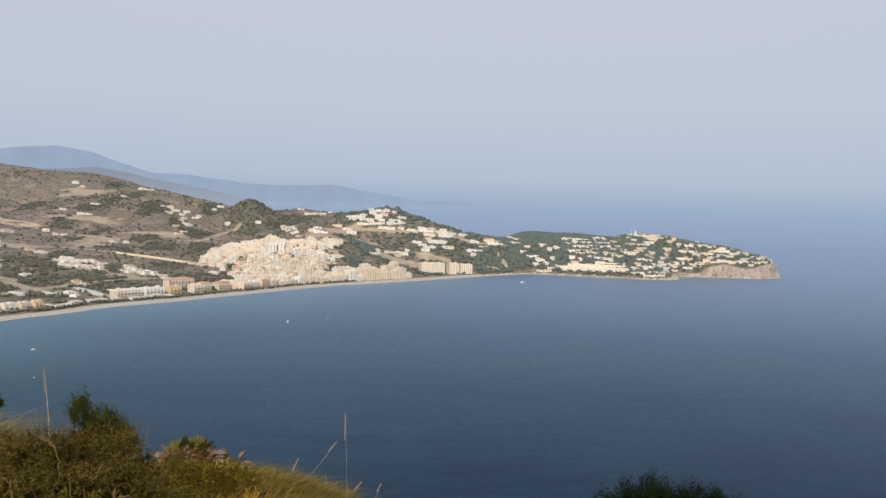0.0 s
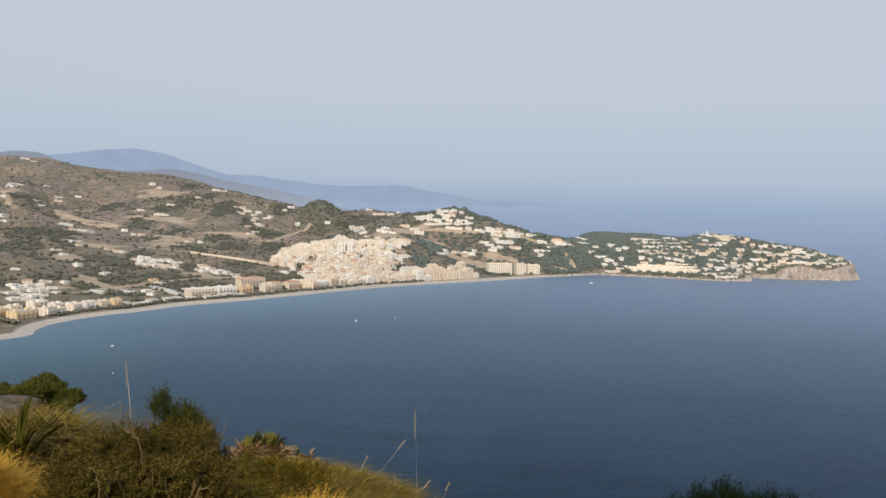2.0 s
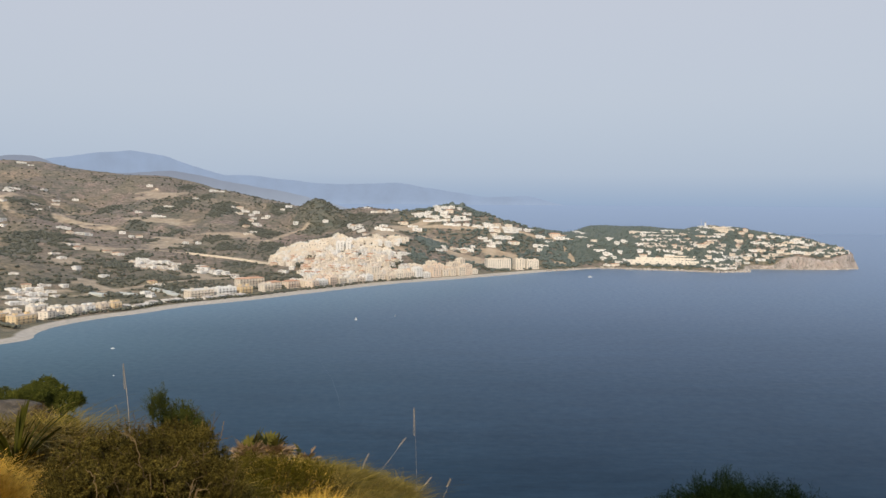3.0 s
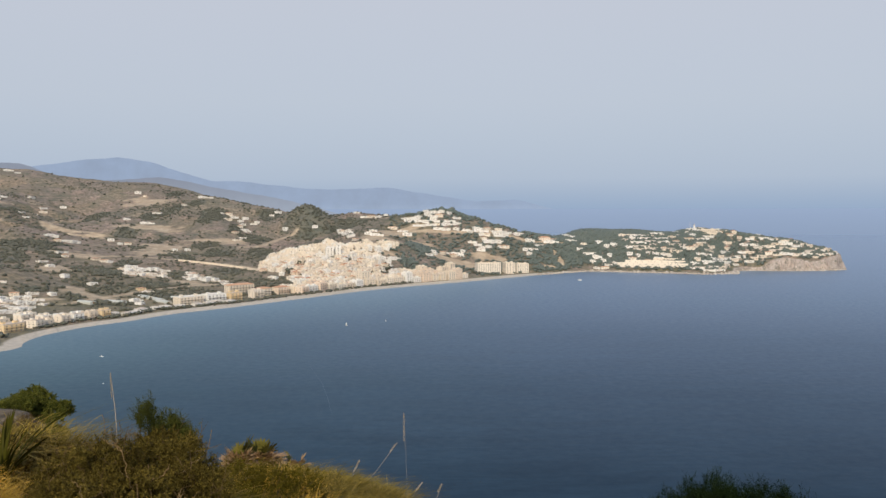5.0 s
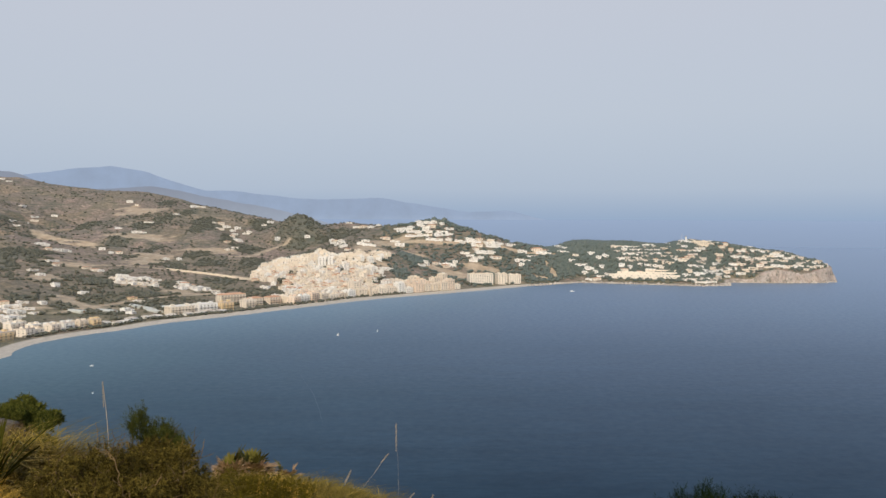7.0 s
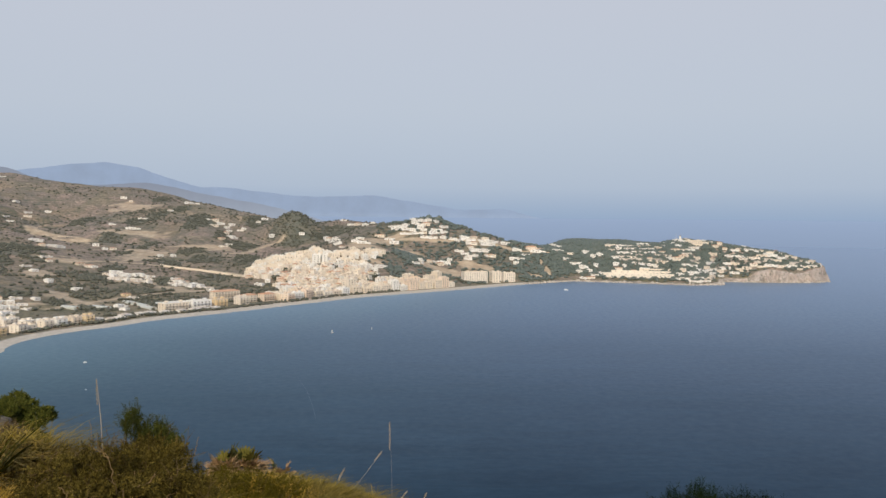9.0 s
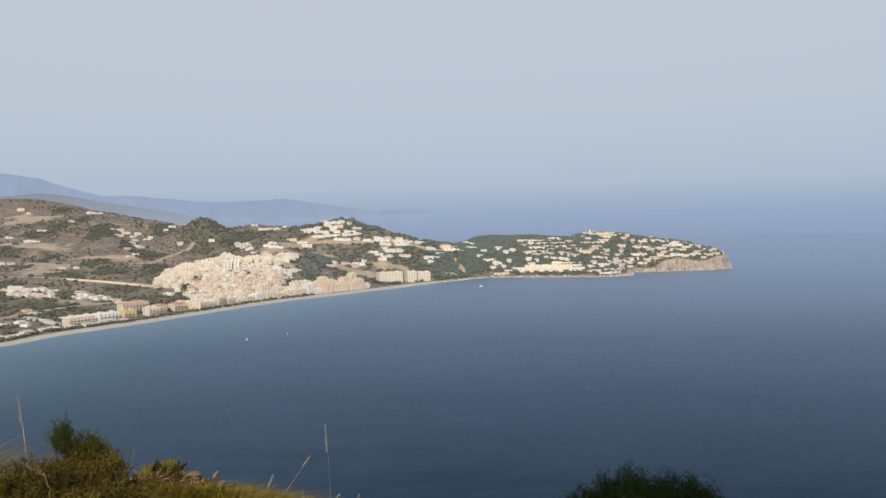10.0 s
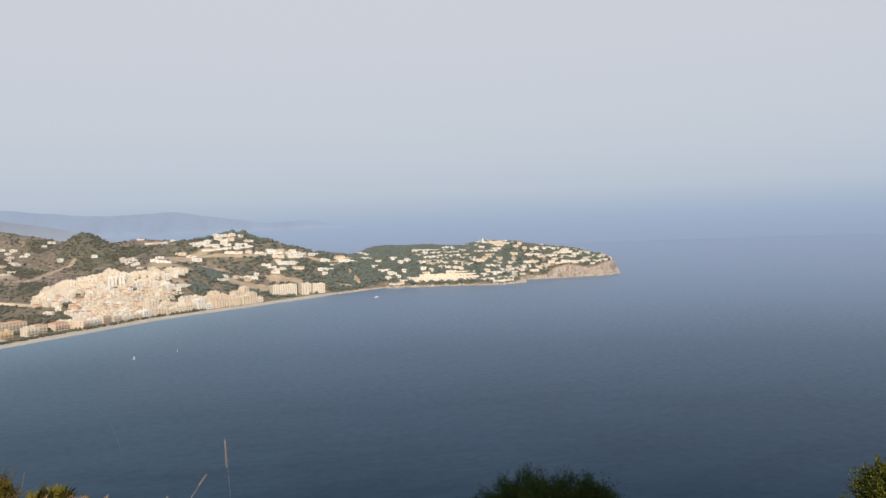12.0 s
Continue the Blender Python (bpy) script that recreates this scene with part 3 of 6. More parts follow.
def villa(w, d, storeys, wall, roof, label, wing=0.0, hip=False):
    """A detached house: main block, an optional lower wing, roof, windows, door."""
    root = new("villa")
    h = storeys * 2.9
    block_part(root, "wall", wall, -w / 2, w / 2, -d / 2, d / 2, -5, h)
    if wing:
        wing_part = block_part(root, "wing", wall, w / 2 + 0.01, w / 2 + wing, -d / 2 - 1.2, d / 2 - 2, -5, 2.8)
        tray_part(wing_part, "wing_roof", roof, w / 2 + 0.07, w / 2 + wing, -d / 2 - 1.2, d / 2 - 2, 2.8)
    if hip:
        hip_part(root, roof, -w / 2, w / 2, -d / 2, d / 2, h + 0.13, 1.6)
        block_part(root, "chimney", wall, w * 0.2, w * 0.2 + 0.7, 0.4, 1.1, h + 0.6, h + 2.2)
    else:
        tray_part(root, "roof", roof, -w / 2, w / 2, -d / 2, d / 2, h)
        block_part(root, "stair_head", wall, -w / 4, -w / 4 + 2.6, 0, 2.8, h + 0.21, h + 2.2)
    openings(root, -w / 2 + 0.6, w / 2 - 0.6, -d / 2, storeys, 3.8, 1.6, 1.3)
    openings(root, -d / 2 + 0.6, d / 2 - 0.6, -w / 2, 1, 6, 1.3, 1.3, side=True)
    door = part("door", pane_mesh(1.1, 2.1, TIMBER), None, root)
    door.matrix_basis = pose(w * 0.05, -d / 2 - 0.03, 0.02)
    return tagged(root, label, "house", "villas on the hillside")


def townhouse(w, d, storeys, wall, roof, label, hip=False):
    root = new("townhouse")
    h = storeys * 2.7
    block_part(root, "wall", wall, -w / 2, w / 2, -d / 2, d / 2, -5, h)
    if hip:
        hip_part(root, roof, -w / 2, w / 2, -d / 2, d / 2, h + 0.13, 1.4, eave=0.3)
    else:
        tray_part(root, "roof", roof, -w / 2, w / 2, -d / 2, d / 2, h)
        block_part(root, "stair_head", wall, w / 4 - 2.2, w / 4, 0, 2.4, h + 0.21, h + 2.1)
    openings(root, -w / 2 + 0.4, w / 2 - 0.4, -d / 2, min(storeys, 2), 4.2, 1.1, 1.3)
    openings(root, -d / 2 + 0.6, d / 2 - 0.6, -w / 2, min(storeys, 2), 7, 1.1, 1.3, side=True)
    return tagged(root, label, "house", "houses of the old town")


def apartment(w, d, storeys, wall, roof, label, balconies=True, hip=False, name="apartment_building"):
    root = new(name)
    h = storeys * 3.0 + 0.4
    block_part(root, "wall", wall, -w / 2, w / 2, -d / 2, d / 2, -4, h)
    if hip:
        hip_part(root, roof, -w / 2, w / 2, -d / 2, d / 2, h + 0.13, 2.0, eave=0.5)
    else:
        tray_part(root, "roof", roof, -w / 2, w / 2, -d / 2, d / 2, h, rail=1.0)
        for u in (-w / 3.2, w / 3.6):
            block_part(root, "stair_head", wall, u, u + 3.4, 0, 4, h + 0.21, h + 2.6)
    openings(root, -w / 2 + 0.8, w / 2 - 0.8, -d / 2, storeys, 4.4, 1.8, 1.7, lift=0.7)
    openings(root, -d / 2 + 0.8, d / 2 - 0.8, -w / 2, storeys, 5.0, 1.3, 1.4, side=True)
    if balconies:
        for s in range(1, storeys):
            bm = bmesh.new()
            x0, x1, y, z = -w / 2 + 0.6, w / 2 - 0.6, -d / 2 - 0.01, s * 3.0
            prof = [(y, z - 0.1), (y - 1.5, z - 0.1), (y - 1.5, z + 0.85), (y - 1.38, z + 0.85), (y - 1.38, z + 0.08), (y, z + 0.08)]
            ends = [[bm.verts.new((x, *p)) for p in prof] for x in (x0, x1)]
            for i in range(6):
                bm.faces.new((ends[0][i], ends[0][(i + 1) % 6], ends[1][(i + 1) % 6], ends[1][i]))
            bm.faces.new(ends[0])
            bm.faces.new(ends[1][::-1])
            part("balcony", bm, wall, root)
    return tagged(root, label, "apartments", "buildings along the beach")


HOUSES = []          # plan places already built on


def stand(ob, x, y, turn, sx=1.0, sy=1.0, sz=1.0, sink=0.0):
    """Places a thing on the land."""
    ob.matrix_basis = pose(x, y, ground_at(x, y) - sink, 0, 0, turn) @ Matrix.Diagonal((sx, sy, sz, 1))
    HOUSES.append((x, y))


def toward_sea(x, y, spread, rng):
    """A turn by which a house's front looks down its slope, more or less over the bay."""
    e = 14.0
    gx_, gy_ = ground_at(x + e, y) - ground_at(x - e, y), ground_at(x, y + e) - ground_at(x, y - e)
    down = math.degrees(math.atan2(-gx_, gy_)) if abs(gx_) + abs(gy_) > 0.4 else 20
    return max(-55, min(55, down)) + rng.uniform(-spread, spread)


rng = random.Random(7)
VILLA_KINDS = [
    villa(10, 8, 2, WHITE, WHITE, "white two-storey villa with flat roof among trees", 0),
    villa(12, 9, 2, WHITE, WHITE, "white villa with flat roof and low wing", 5),
    villa(11, 9, 1, WHITE, FLAT_ROOF, "low white house with flat roof terrace", 4),
    villa(11, 9, 2, CREAM, TERRACOTTA, "cream house with terracotta tiled hip roof", 0, True),
    villa(14, 9, 1, CREAM, FLAT_ROOF, "low cream house with flat roof", 0),
    villa(10, 8, 2, OCHRE, TERRACOTTA, "ochre house with tiled hip roof", 0, True),
    villa(14, 8, 1, STONE_WALL, STONE_WALL, "low stone-coloured house with flat roof", 4),
    villa(12, 9, 2, SANDSTONE, FLAT_ROOF, "sandy two-storey house with flat roof", 0),
]
USED = set()


def build_villa(x, y, width, choice=None, tall=(0.55, 0.82), name="villa"):
    kind = choice if choice is not None else rng.choice((0, 0, 0, 1, 1, 2, 2, 2, 3, 4))
    proto = VILLA_KINDS[kind]
    ob = proto if kind not in USED else copy_thing(proto, Matrix())
    USED.add(kind)
    ob.name = name
    f = max(0.8, min(1.9, width / 10.0))
    stand(ob, x, y, toward_sea(x, y, 18, rng), f, rng.uniform(0.9, 1.25), rng.uniform(*tall), 0.2)


def free(x, y, gap):
    return all((x - a) ** 2 + (y - b) ** 2 > gap * gap for a, b in HOUSES)


# ---------------------------------------------------------------- villas by neighbourhood: x, y, width
HILL_HAMLET = [(-487, 2028, 11), (-475, 2035, 14), (-465, 2033, 11), (-468, 1987, 16), (-443, 2015, 11), (-438, 2043, 14), (-432, 1987, 12), (-433, 1962, 10), (-419, 1945, 16), (-416, 1915, 9), (-406, 1903, 8), (-411, 2000, 11), (-404, 2009, 11), (-415, 1837, 12), (-399, 1781, 12), (-395, 1803, 10), (-579, 2190, 15), (-567, 2199, 15), (-595, 2092, 10), (-375, 2114, 17), (-385, 2094, 8)]
UPLAND_FARMS = [(-833, 1643, 16), (-917, 1807, 14), (-1001, 1999, 14), (-987, 1991, 10), (-885, 1878, 10), (-912, 2044, 12), (-669, 1595, 16), (-606, 1350, 10), (-480, 1623, 9), (-460, 1637, 8), (-760, 2259, 16), (-736, 2240, 8), (-863, 1848, 11), (-893, 1964, 11), (-904, 2031, 13), (-900, 2133, 15), (-1016, 2045, 21), (-966, 2111, 15), (-634, 2005, 14), (-622, 1890, 18), (-670, 1909, 7), (-578, 1655, 11), (-590, 1647, 7), (-613, 1664, 12), (-671, 1600, 16), (-677, 1578, 9), (-661, 1607, 11), (-708, 1615, 14), (-812, 1603, 14), (-890, 1752, 10), (-1112, 2347, 10), (-1147, 2366, 14)]
VALLEY_HOUSES = [(-487, 1003, 14), (-488, 1023, 13), (-472, 1001, 13), (-466, 971, 14), (-460, 982, 10), (-492, 998, 9), (-483, 967, 12), (-461, 946, 14), (-479, 1029, 9), (-467, 1006, 9), (-457, 966, 10), (-463, 936, 12), (-595, 1413, 8), (-611, 1430, 14), (-554, 1432, 12), (-536, 1424, 12), (-528, 1423, 10), (-606, 1356, 12), (-571, 1302, 11), (-540, 1089, 8), (-511, 1212, 9), (-516, 1223, 10), (-463, 1186, 12), (-498, 1037, 10), (-485, 1050, 9), (-503, 1012, 9), (-484, 1022, 9), (-455, 984, 13), (-468, 970, 10), (-468, 1030, 8), (-464, 1062, 8), (-396, 1183, 11), (-384, 1169, 8), (-373, 1089, 9), (-359, 1067, 8), (-452, 1012, 8)]
VILLA_ESTATE = [(-393, 1401, 10), (-381, 1388, 11), (-368, 1379, 13), (-352, 1358, 15), (-338, 1352, 10), (-326, 1339, 11), (-312, 1313, 10), (-220, 1285, 10), (-251, 1360, 9), (-237, 1369, 8), (-244, 1348, 8)]
TOWN_EDGE = [(-190, 1842, 9), (-174, 1803, 9), (-152, 1658, 9), (-173, 1727, 9), (-199, 1867, 9), (-118, 1742, 16), (-123, 1667, 11), (-62, 1760, 14), (-196, 1636, 10), (-188, 1814, 11), (-175, 1831, 10), (-164, 1752, 10), (-158, 1654, 9), (-142, 1607, 8), (-109, 1658, 15), (-50, 1733, 22), (-80, 1778, 19), (-69, 1492, 14), (-9, 1587, 10), (1, 1625, 8), (17, 1637, 9), (44, 1655, 15), (58, 1667, 9), (-178, 2034, 11), (-156, 1991, 13), (-139, 1977, 15), (-119, 1944, 15), (-103, 1957, 10), (-324, 1922, 10), (-255, 1894, 12)]
HILLTOP_VILLAS = [(7, 1816, 20), (-8, 1806, 16), (15, 1796, 14), (-56, 1821, 16), (-41, 1809, 18), (-27, 1790, 18), (-11, 1778, 18), (3, 1782, 14), (10, 1766, 14), (26, 1766, 16), (10, 1752, 13), (24, 1751, 12), (47, 1773, 9), (48, 1751, 9), (-46, 1803, 19), (-62, 1819, 12), (-28, 1806, 16), (0, 1826, 17), (19, 1818, 12), (0, 1795, 14), (8, 1777, 9), (12, 1755, 14), (27, 1757, 11), (29, 1779, 19), (50, 1779, 9), (48, 1797, 12), (35, 1815, 9), (-28, 1773, 20), (-6, 1767, 16), (-12, 1838, 14)]
RIDGE_VILLAS = [(90, 1743, 12), (124, 1749, 13), (148, 1755, 12), (171, 1761, 13), (97, 1729, 10), (109, 1730, 11), (128, 1737, 11), (142, 1742, 10), (77, 1703, 12), (101, 1716, 9), (110, 1695, 12), (129, 1716, 10), (134, 1703, 12), (-7, 1588, 9), (4, 1610, 9), (19, 1646, 8), (30, 1658, 8), (39, 1645, 12), (50, 1657, 8), (185, 1710, 15), (197, 1713, 12), (190, 1695, 11), (209, 1730, 12), (242, 1756, 14), (275, 1786, 14), (284, 1770, 14), (65, 1746, 11), (76, 1738, 11), (88, 1752, 11), (100, 1741, 13), (110, 1753, 11), (121, 1745, 13), (133, 1760, 11), (142, 1750, 11), (153, 1755, 13), (165, 1758, 10), (176, 1768, 9), (76, 1707, 11), (86, 1696, 11), (98, 1690, 13), (106, 1709, 11), (119, 1712, 13), (113, 1697, 9), (92, 1680, 11), (141, 1704, 18), (194, 1711, 15), (189, 1697, 12), (214, 1726, 17), (235, 1744, 18), (193, 1743, 11)]
COVE_VILLAS = [(276, 1746, 14), (292, 1757, 12), (302, 1737, 11), (307, 1714, 16), (334, 1738, 14), (347, 1725, 11), (313, 1694, 9), (338, 1681, 13), (335, 1694, 11), (360, 1726, 8), (317, 1672, 9), (332, 1667, 14), (354, 1683, 9), (370, 1679, 11), (402, 1740, 12), (419, 1738, 14), (402, 1688, 9), (322, 1704, 11), (350, 1704, 9), (290, 1723, 8)]
for quarter in (HILL_HAMLET, UPLAND_FARMS, VALLEY_HOUSES, VILLA_ESTATE, TOWN_EDGE, HILLTOP_VILLAS, RIDGE_VILLAS, COVE_VILLAS):
    for x, y, width in quarter:
        if free(x, y, 7.0):
            build_villa(x, y, width, {(-396, 1183): 5, (-671, 1600): 5, (-468, 1987): 4}.get((x, y)), (0.42, 0.62) if quarter is VALLEY_HOUSES else (0.5, 0.76), "farmhouse" if quarter in (HILL_HAMLET, UPLAND_FARMS, VALLEY_HOUSES) else "villa")


# white estates of small houses above the valley: corner, two edges, number
for (ox, oy), (ax, ay), (bx, by), n in (((-480, 1325), (75, 12), (-24, 74), 34), ((-382, 1342), (42, -10), (-12, 46), 11)):
    made = 0
    while made < n:
        u, v = rng.random(), rng.random()
        x, y = ox + ax * u + bx * v, oy + ay * u + by * v
        n -= 0.05          # fewer houses where there is no room
        if free(x, y, 7.0):
            build_villa(x, y, rng.uniform(7, 10), rng.choice((0, 0, 2, 2, 4)), (0.5, 0.7), "cottage")
            made += 1

# villas scattered over the wooded headland, thicker toward the light and its point
tries = 0
count = 0
while count < 158 and tries < 30000:
    tries += 1
    x, y = rng.uniform(385, 812), rng.uniform(1590, 1760)
    s = sample(gs, x, y)
    z = ground_at(x, y)
    lean = abs(ground_at(x, y + 8) - ground_at(x, y - 8))
    if s < 16 or z < 5 or lean > 19 or (x > 620 and (s < 21 or z < 15)) or not free(x, y, 11.5) or rng.random() > 0.25 + 0.75 * smooth(fbm(np.array([x]), np.array([y]), 70, 2, 55), -0.25, 0.15)[0] or (352 < x < 490 and y < 1668):
        continue
    build_villa(x, y, rng.uniform(9, 19), rng.choice((0, 1, 2, 2, 2, 4, 4, 3, 6, 6, 7)), (0.45, 0.68))
    count += 1

# ---------------------------------------------------------------- old town


def inside(poly, x, y):
    hit = False
    for (ax, ay), (bx, by) in zip(poly, poly[1:] + poly[:1]):
        if (ay > y) != (by > y) and x < (bx - ax) * (y - ay) / (by - ay) + ax:
            hit = not hit
    return hit


TOWN = [(-296, 1502), (-306, 1633), (-290, 1726), (-246, 1660), (-207, 1605), (-201, 1671), (-160, 1518), (-129, 1578), (-100, 1554), (-58, 1604), (-69, 1545), (-98, 1493), (-76, 1480), (-67, 1459), (-87, 1430),
        (-62, 1406), (-120, 1336), (-167, 1272), (-216, 1310), (-225, 1368), (-253, 1398), (-280, 1421)]
TOWN_KINDS = [
    townhouse(7.5, 7.5, 3, WHITE, WHITE, "white three-storey town house with flat roof"),
    townhouse(7, 8, 2, WHITE, FLAT_ROOF, "white two-storey town house with roof terrace"),
    townhouse(8, 8, 2, CREAM, FLAT_ROOF, "cream two-storey town house with roof terrace"),
    townhouse(8, 8, 2, CREAM, TERRACOTTA, "cream town house with terracotta tiled roof", True),
    townhouse(9, 8, 3, CREAM, CREAM, "tall cream block in the old town"),
    townhouse(7.5, 8, 2, PINK, TERRACOTTA, "pink town house with terracotta tiled roof", True),
]
town_used = set()
spots = []
town_towers = [(-172, 1456, 13, 5, WHITE), (-158, 1456, 9, 5, WHITE), (-247, 1562, 18, 3, CREAM), (-228, 1522, 16, 3, CREAM), (-208, 1502, 14, 3, CREAM)]
for x, y, w, storeys, wall in town_towers:
    stand(apartment(w, 10, storeys, wall, wall, ("tall white" if wall is WHITE else "long cream") + " apartment block above the old town roofs", False), x, y, 12)
for i in range(-48, 48):
    for j in range(-48, 48):
        u, v = i * 8.0 + rng.uniform(-1.2, 1.2), j * 9.0 + rng.uniform(-1.2, 1.2) + (j % 3 == 0) * 1.8
        c, s = math.cos(radians(50)), math.sin(radians(50))
        x, y = -150 + u * c - v * s, 1440 + u * s + v * c
        if inside(TOWN, x, y) and free(x, y, 6.4) and rng.random() < 0.62 + 0.9 * noise.noise(Vector((x * 0.03, y * 0.03, 0.0))) + 0.35 * (y < 1480):
            spots.append((x, y))
spots.sort(key=lambda q: math.hypot(*q))
rest = spots[296:]
for x, y in spots[:296]:
    kind = rng.choice((0, 1, 1, 2, 2, 2, 2, 2, 3, 4, 4, 5))
    ob = TOWN_KINDS[kind] if kind not in town_used else copy_thing(TOWN_KINDS[kind], Matrix())
    town_used.add(kind)
    stand(ob, x, y, 50 + rng.uniform(-9, 9) - 22 * (y > 1480), rng.uniform(0.85, 1.2), rng.uniform(0.85, 1.1), rng.uniform(0.62, 0.95), 0.1)
# the houses behind them, with their window holes, as one mass
for wall, label in ((CREAM, "densely packed cream town houses with flat roofs"), (WHITE, "densely packed white town houses with flat roofs")):
    bm = bmesh.new()
    for x, y in [q for q in rest if (wall is WHITE) == (int(q[0] * 7 + q[1] * 3) % 4 == 0)]:
        z, h = ground_at(x, y), rng.choice((3.5, 4.5, 4.5, 5.5, 7.0))
        w, d, before = rng.uniform(3.2, 6.0), rng.uniform(3.4, 4.4), len(bm.verts)
        add_box(bm, -w, w, -d, d, -5, h)
        add_terrace(bm, -w, w, -d, d, h, 0.6)
        add_box(bm, w * 0.2, w * 0.75, 0, d * 0.6, h + 0.21, h + 2.0)
        walls = len(bm.faces)
        for lift in (0.9, 3.5)[:1 + (h > 5.4)]:
            for u in (-w * 0.5, w * 0.5):
                add_box(bm, u - 0.5, u + 0.5, -d - 0.08, -d + 0.02, lift, lift + 1.3)
        bm.faces.ensure_lookup_table()
        for f in bm.faces[walls:]:
            f.material_index = 1
        bm.verts.ensure_lookup_table()
        m = pose(x, y, z, 0, 0, 22 + rng.uniform(-24, 24))
        for v in bm.verts[before:]:
            v.co = m @ v.co
        HOUSES.append((x, y))
    mass = new("town_houses", finish("town_houses", bm, wall))
    mass.data.materials.append(GLASS)
    tagged(mass, label, "houses", kind="stuff")

# ---------------------------------------------------------------- buildings along the beach
SHORE_ROW = [tuple(p) for p in BEACH[10:]]


def along(line, dist):
    for (ax, ay), (bx, by) in zip(line, line[1:]):
        n = math.hypot(bx - ax, by - ay)
        if dist <= n:
            return ax + (bx - ax) * dist / n, ay + (by - ay) * dist / n, math.degrees(math.atan2(by - ay, bx - ax))
        dist -= n
    return None


# named blocks: x, y, turn, width, depth, storeys, wall, roof, hip, label
BLOCKS = [
    (-432, 835, 62, 20, 14, 3, OCHRE, FLAT_ROOF, False, "ochre three-storey apartment building behind the beach"),
    (-408, 838, 62, 22, 15, 3, OCHRE, FLAT_ROOF, False, "ochre three-storey apartment building behind the beach"),
    (-428, 862, 66, 13, 11, 3, CREAM, CREAM, False, "cream apartment building with flat roof"),
    (-412, 868, 70, 12, 12, 2, SANDSTONE, FLAT_ROOF, False, "tan two-storey block by the beach"),
    (-396, 868, 72, 12, 12, 3, CREAM, FLAT_ROOF, False, "cream three-storey apartment building by the beach"),
    (-416, 884, 66, 14, 11, 4, CREAM, WHITE, False, "cream four-storey apartment building by the beach"),
    (-394, 884, 68, 13, 12, 2, CREAM, CREAM, False, "low cream apartment building by the beach"),
    (-402, 900, 66, 12, 11, 3, CREAM, WHITE, False, "cream stepped apartment building by the beach"),
    (-424, 906, 66, 18, 12, 3, CREAM, CREAM, False, "pale cream apartment building with roof terraces"),
    (-384, 902, 66, 12, 11, 3, SANDSTONE, FLAT_ROOF, False, "tan apartment building with dark balconies"),
    (-395, 920, 62, 14, 12, 2, WHITE, WHITE, False, "white two-storey apartment building with flat roof"),
    (-378, 921, 60, 13, 11, 3, WHITE, FLAT_ROOF, False, "white apartment building with dark balconies"),
    (-368, 936, 58, 11, 11, 3, SANDSTONE, FLAT_ROOF, False, "tan apartment building with dark balconies"),
    (-383, 940, 58, 13, 11, 2, CREAM, FLAT_ROOF, False, "low cream apartment building with roof terraces"),
    (-360, 952, 56, 11, 10, 3, OCHRE, FLAT_ROOF, False, "ochre apartment building at the beach road"),
    (-303, 1080, 48, 34, 15, 3, CREAM, WHITE, False, "long pale cream beach hotel with flat roof"),
    (-279, 1108, 48, 28, 15, 3, WHITE, WHITE, False, "white beach hotel wing with balconies"),
    (-259, 1130, 48, 18, 14, 3, OCHRE, FLAT_ROOF, False, "orange apartment building by the beach"),
    (-268, 1206, 45, 40, 13, 4, CREAM, TERRACOTTA, True, "long cream building with terracotta hip roof"),
    (-236, 1162, 48, 16, 13, 3, CREAM, FLAT_ROOF, False, "cream apartment building by the beach"),
    (-232, 1190, 48, 18, 13, 3, CREAM, TERRACOTTA, True, "cream house with terracotta roof by the beach"),
    (-211, 1208, 48, 20, 13, 3, PINK, TERRACOTTA, True, "reddish apartment building with tiled roof"),
    (100, 1560, 22, 46, 14, 6, CREAM, CREAM, False, "long cream apartment block at the end of the beach"),
    (139, 1578, 22, 18, 14, 6, CREAM, CREAM, False, "cream apartment tower at the end of the beach"),
    (164, 1598, 22, 24, 14, 5, CREAM, CREAM, False, "cream apartment block at the end of the beach"),
]
for x, y, turn_, w, d, storeys, wall, roof, hip, label in BLOCKS:
    stand(apartment(w, d, storeys, wall, roof, label, x < 50, hip), x, y, turn_, sz=0.82 if y < 1000 else 1.0)

dist = 135.0
while True:
    w = rng.uniform(13, 21)
    p = along(SHORE_ROW, dist + w / 2)
    if p is None or p[0] > 78:
        break
    x, y, a = p
    for row, back in enumerate((33, 48, 64)):
        nx, ny = -math.sin(radians(a)) * back, math.cos(radians(a)) * back
        if row == 2 and x < -70 or row == 1 and rng.random() < 0.25 or not free(x + nx, y + ny, 9):
            continue
        storeys = rng.choice((2, 3, 3, 4)) + (rng.choice((0, 1, row, row + 1)) if x > -75 else 0)
        wall = rng.choice((CREAM, CREAM, CREAM, CREAM, WHITE, SANDSTONE, PINK))
        name = {WHITE: "white", CREAM: "cream", SANDSTONE: "tan", PINK: "pink"}[wall]
        stand(apartment(w, rng.choice((10, 12, 14)), storeys, wall, rng.choice((FLAT_ROOF, wall)), name + " apartment building with balconies facing the beach", row == 0 and x < -90), x + nx, y + ny, a + rng.uniform(-3, 3))
    dist += w + rng.uniform(1.5, 5)

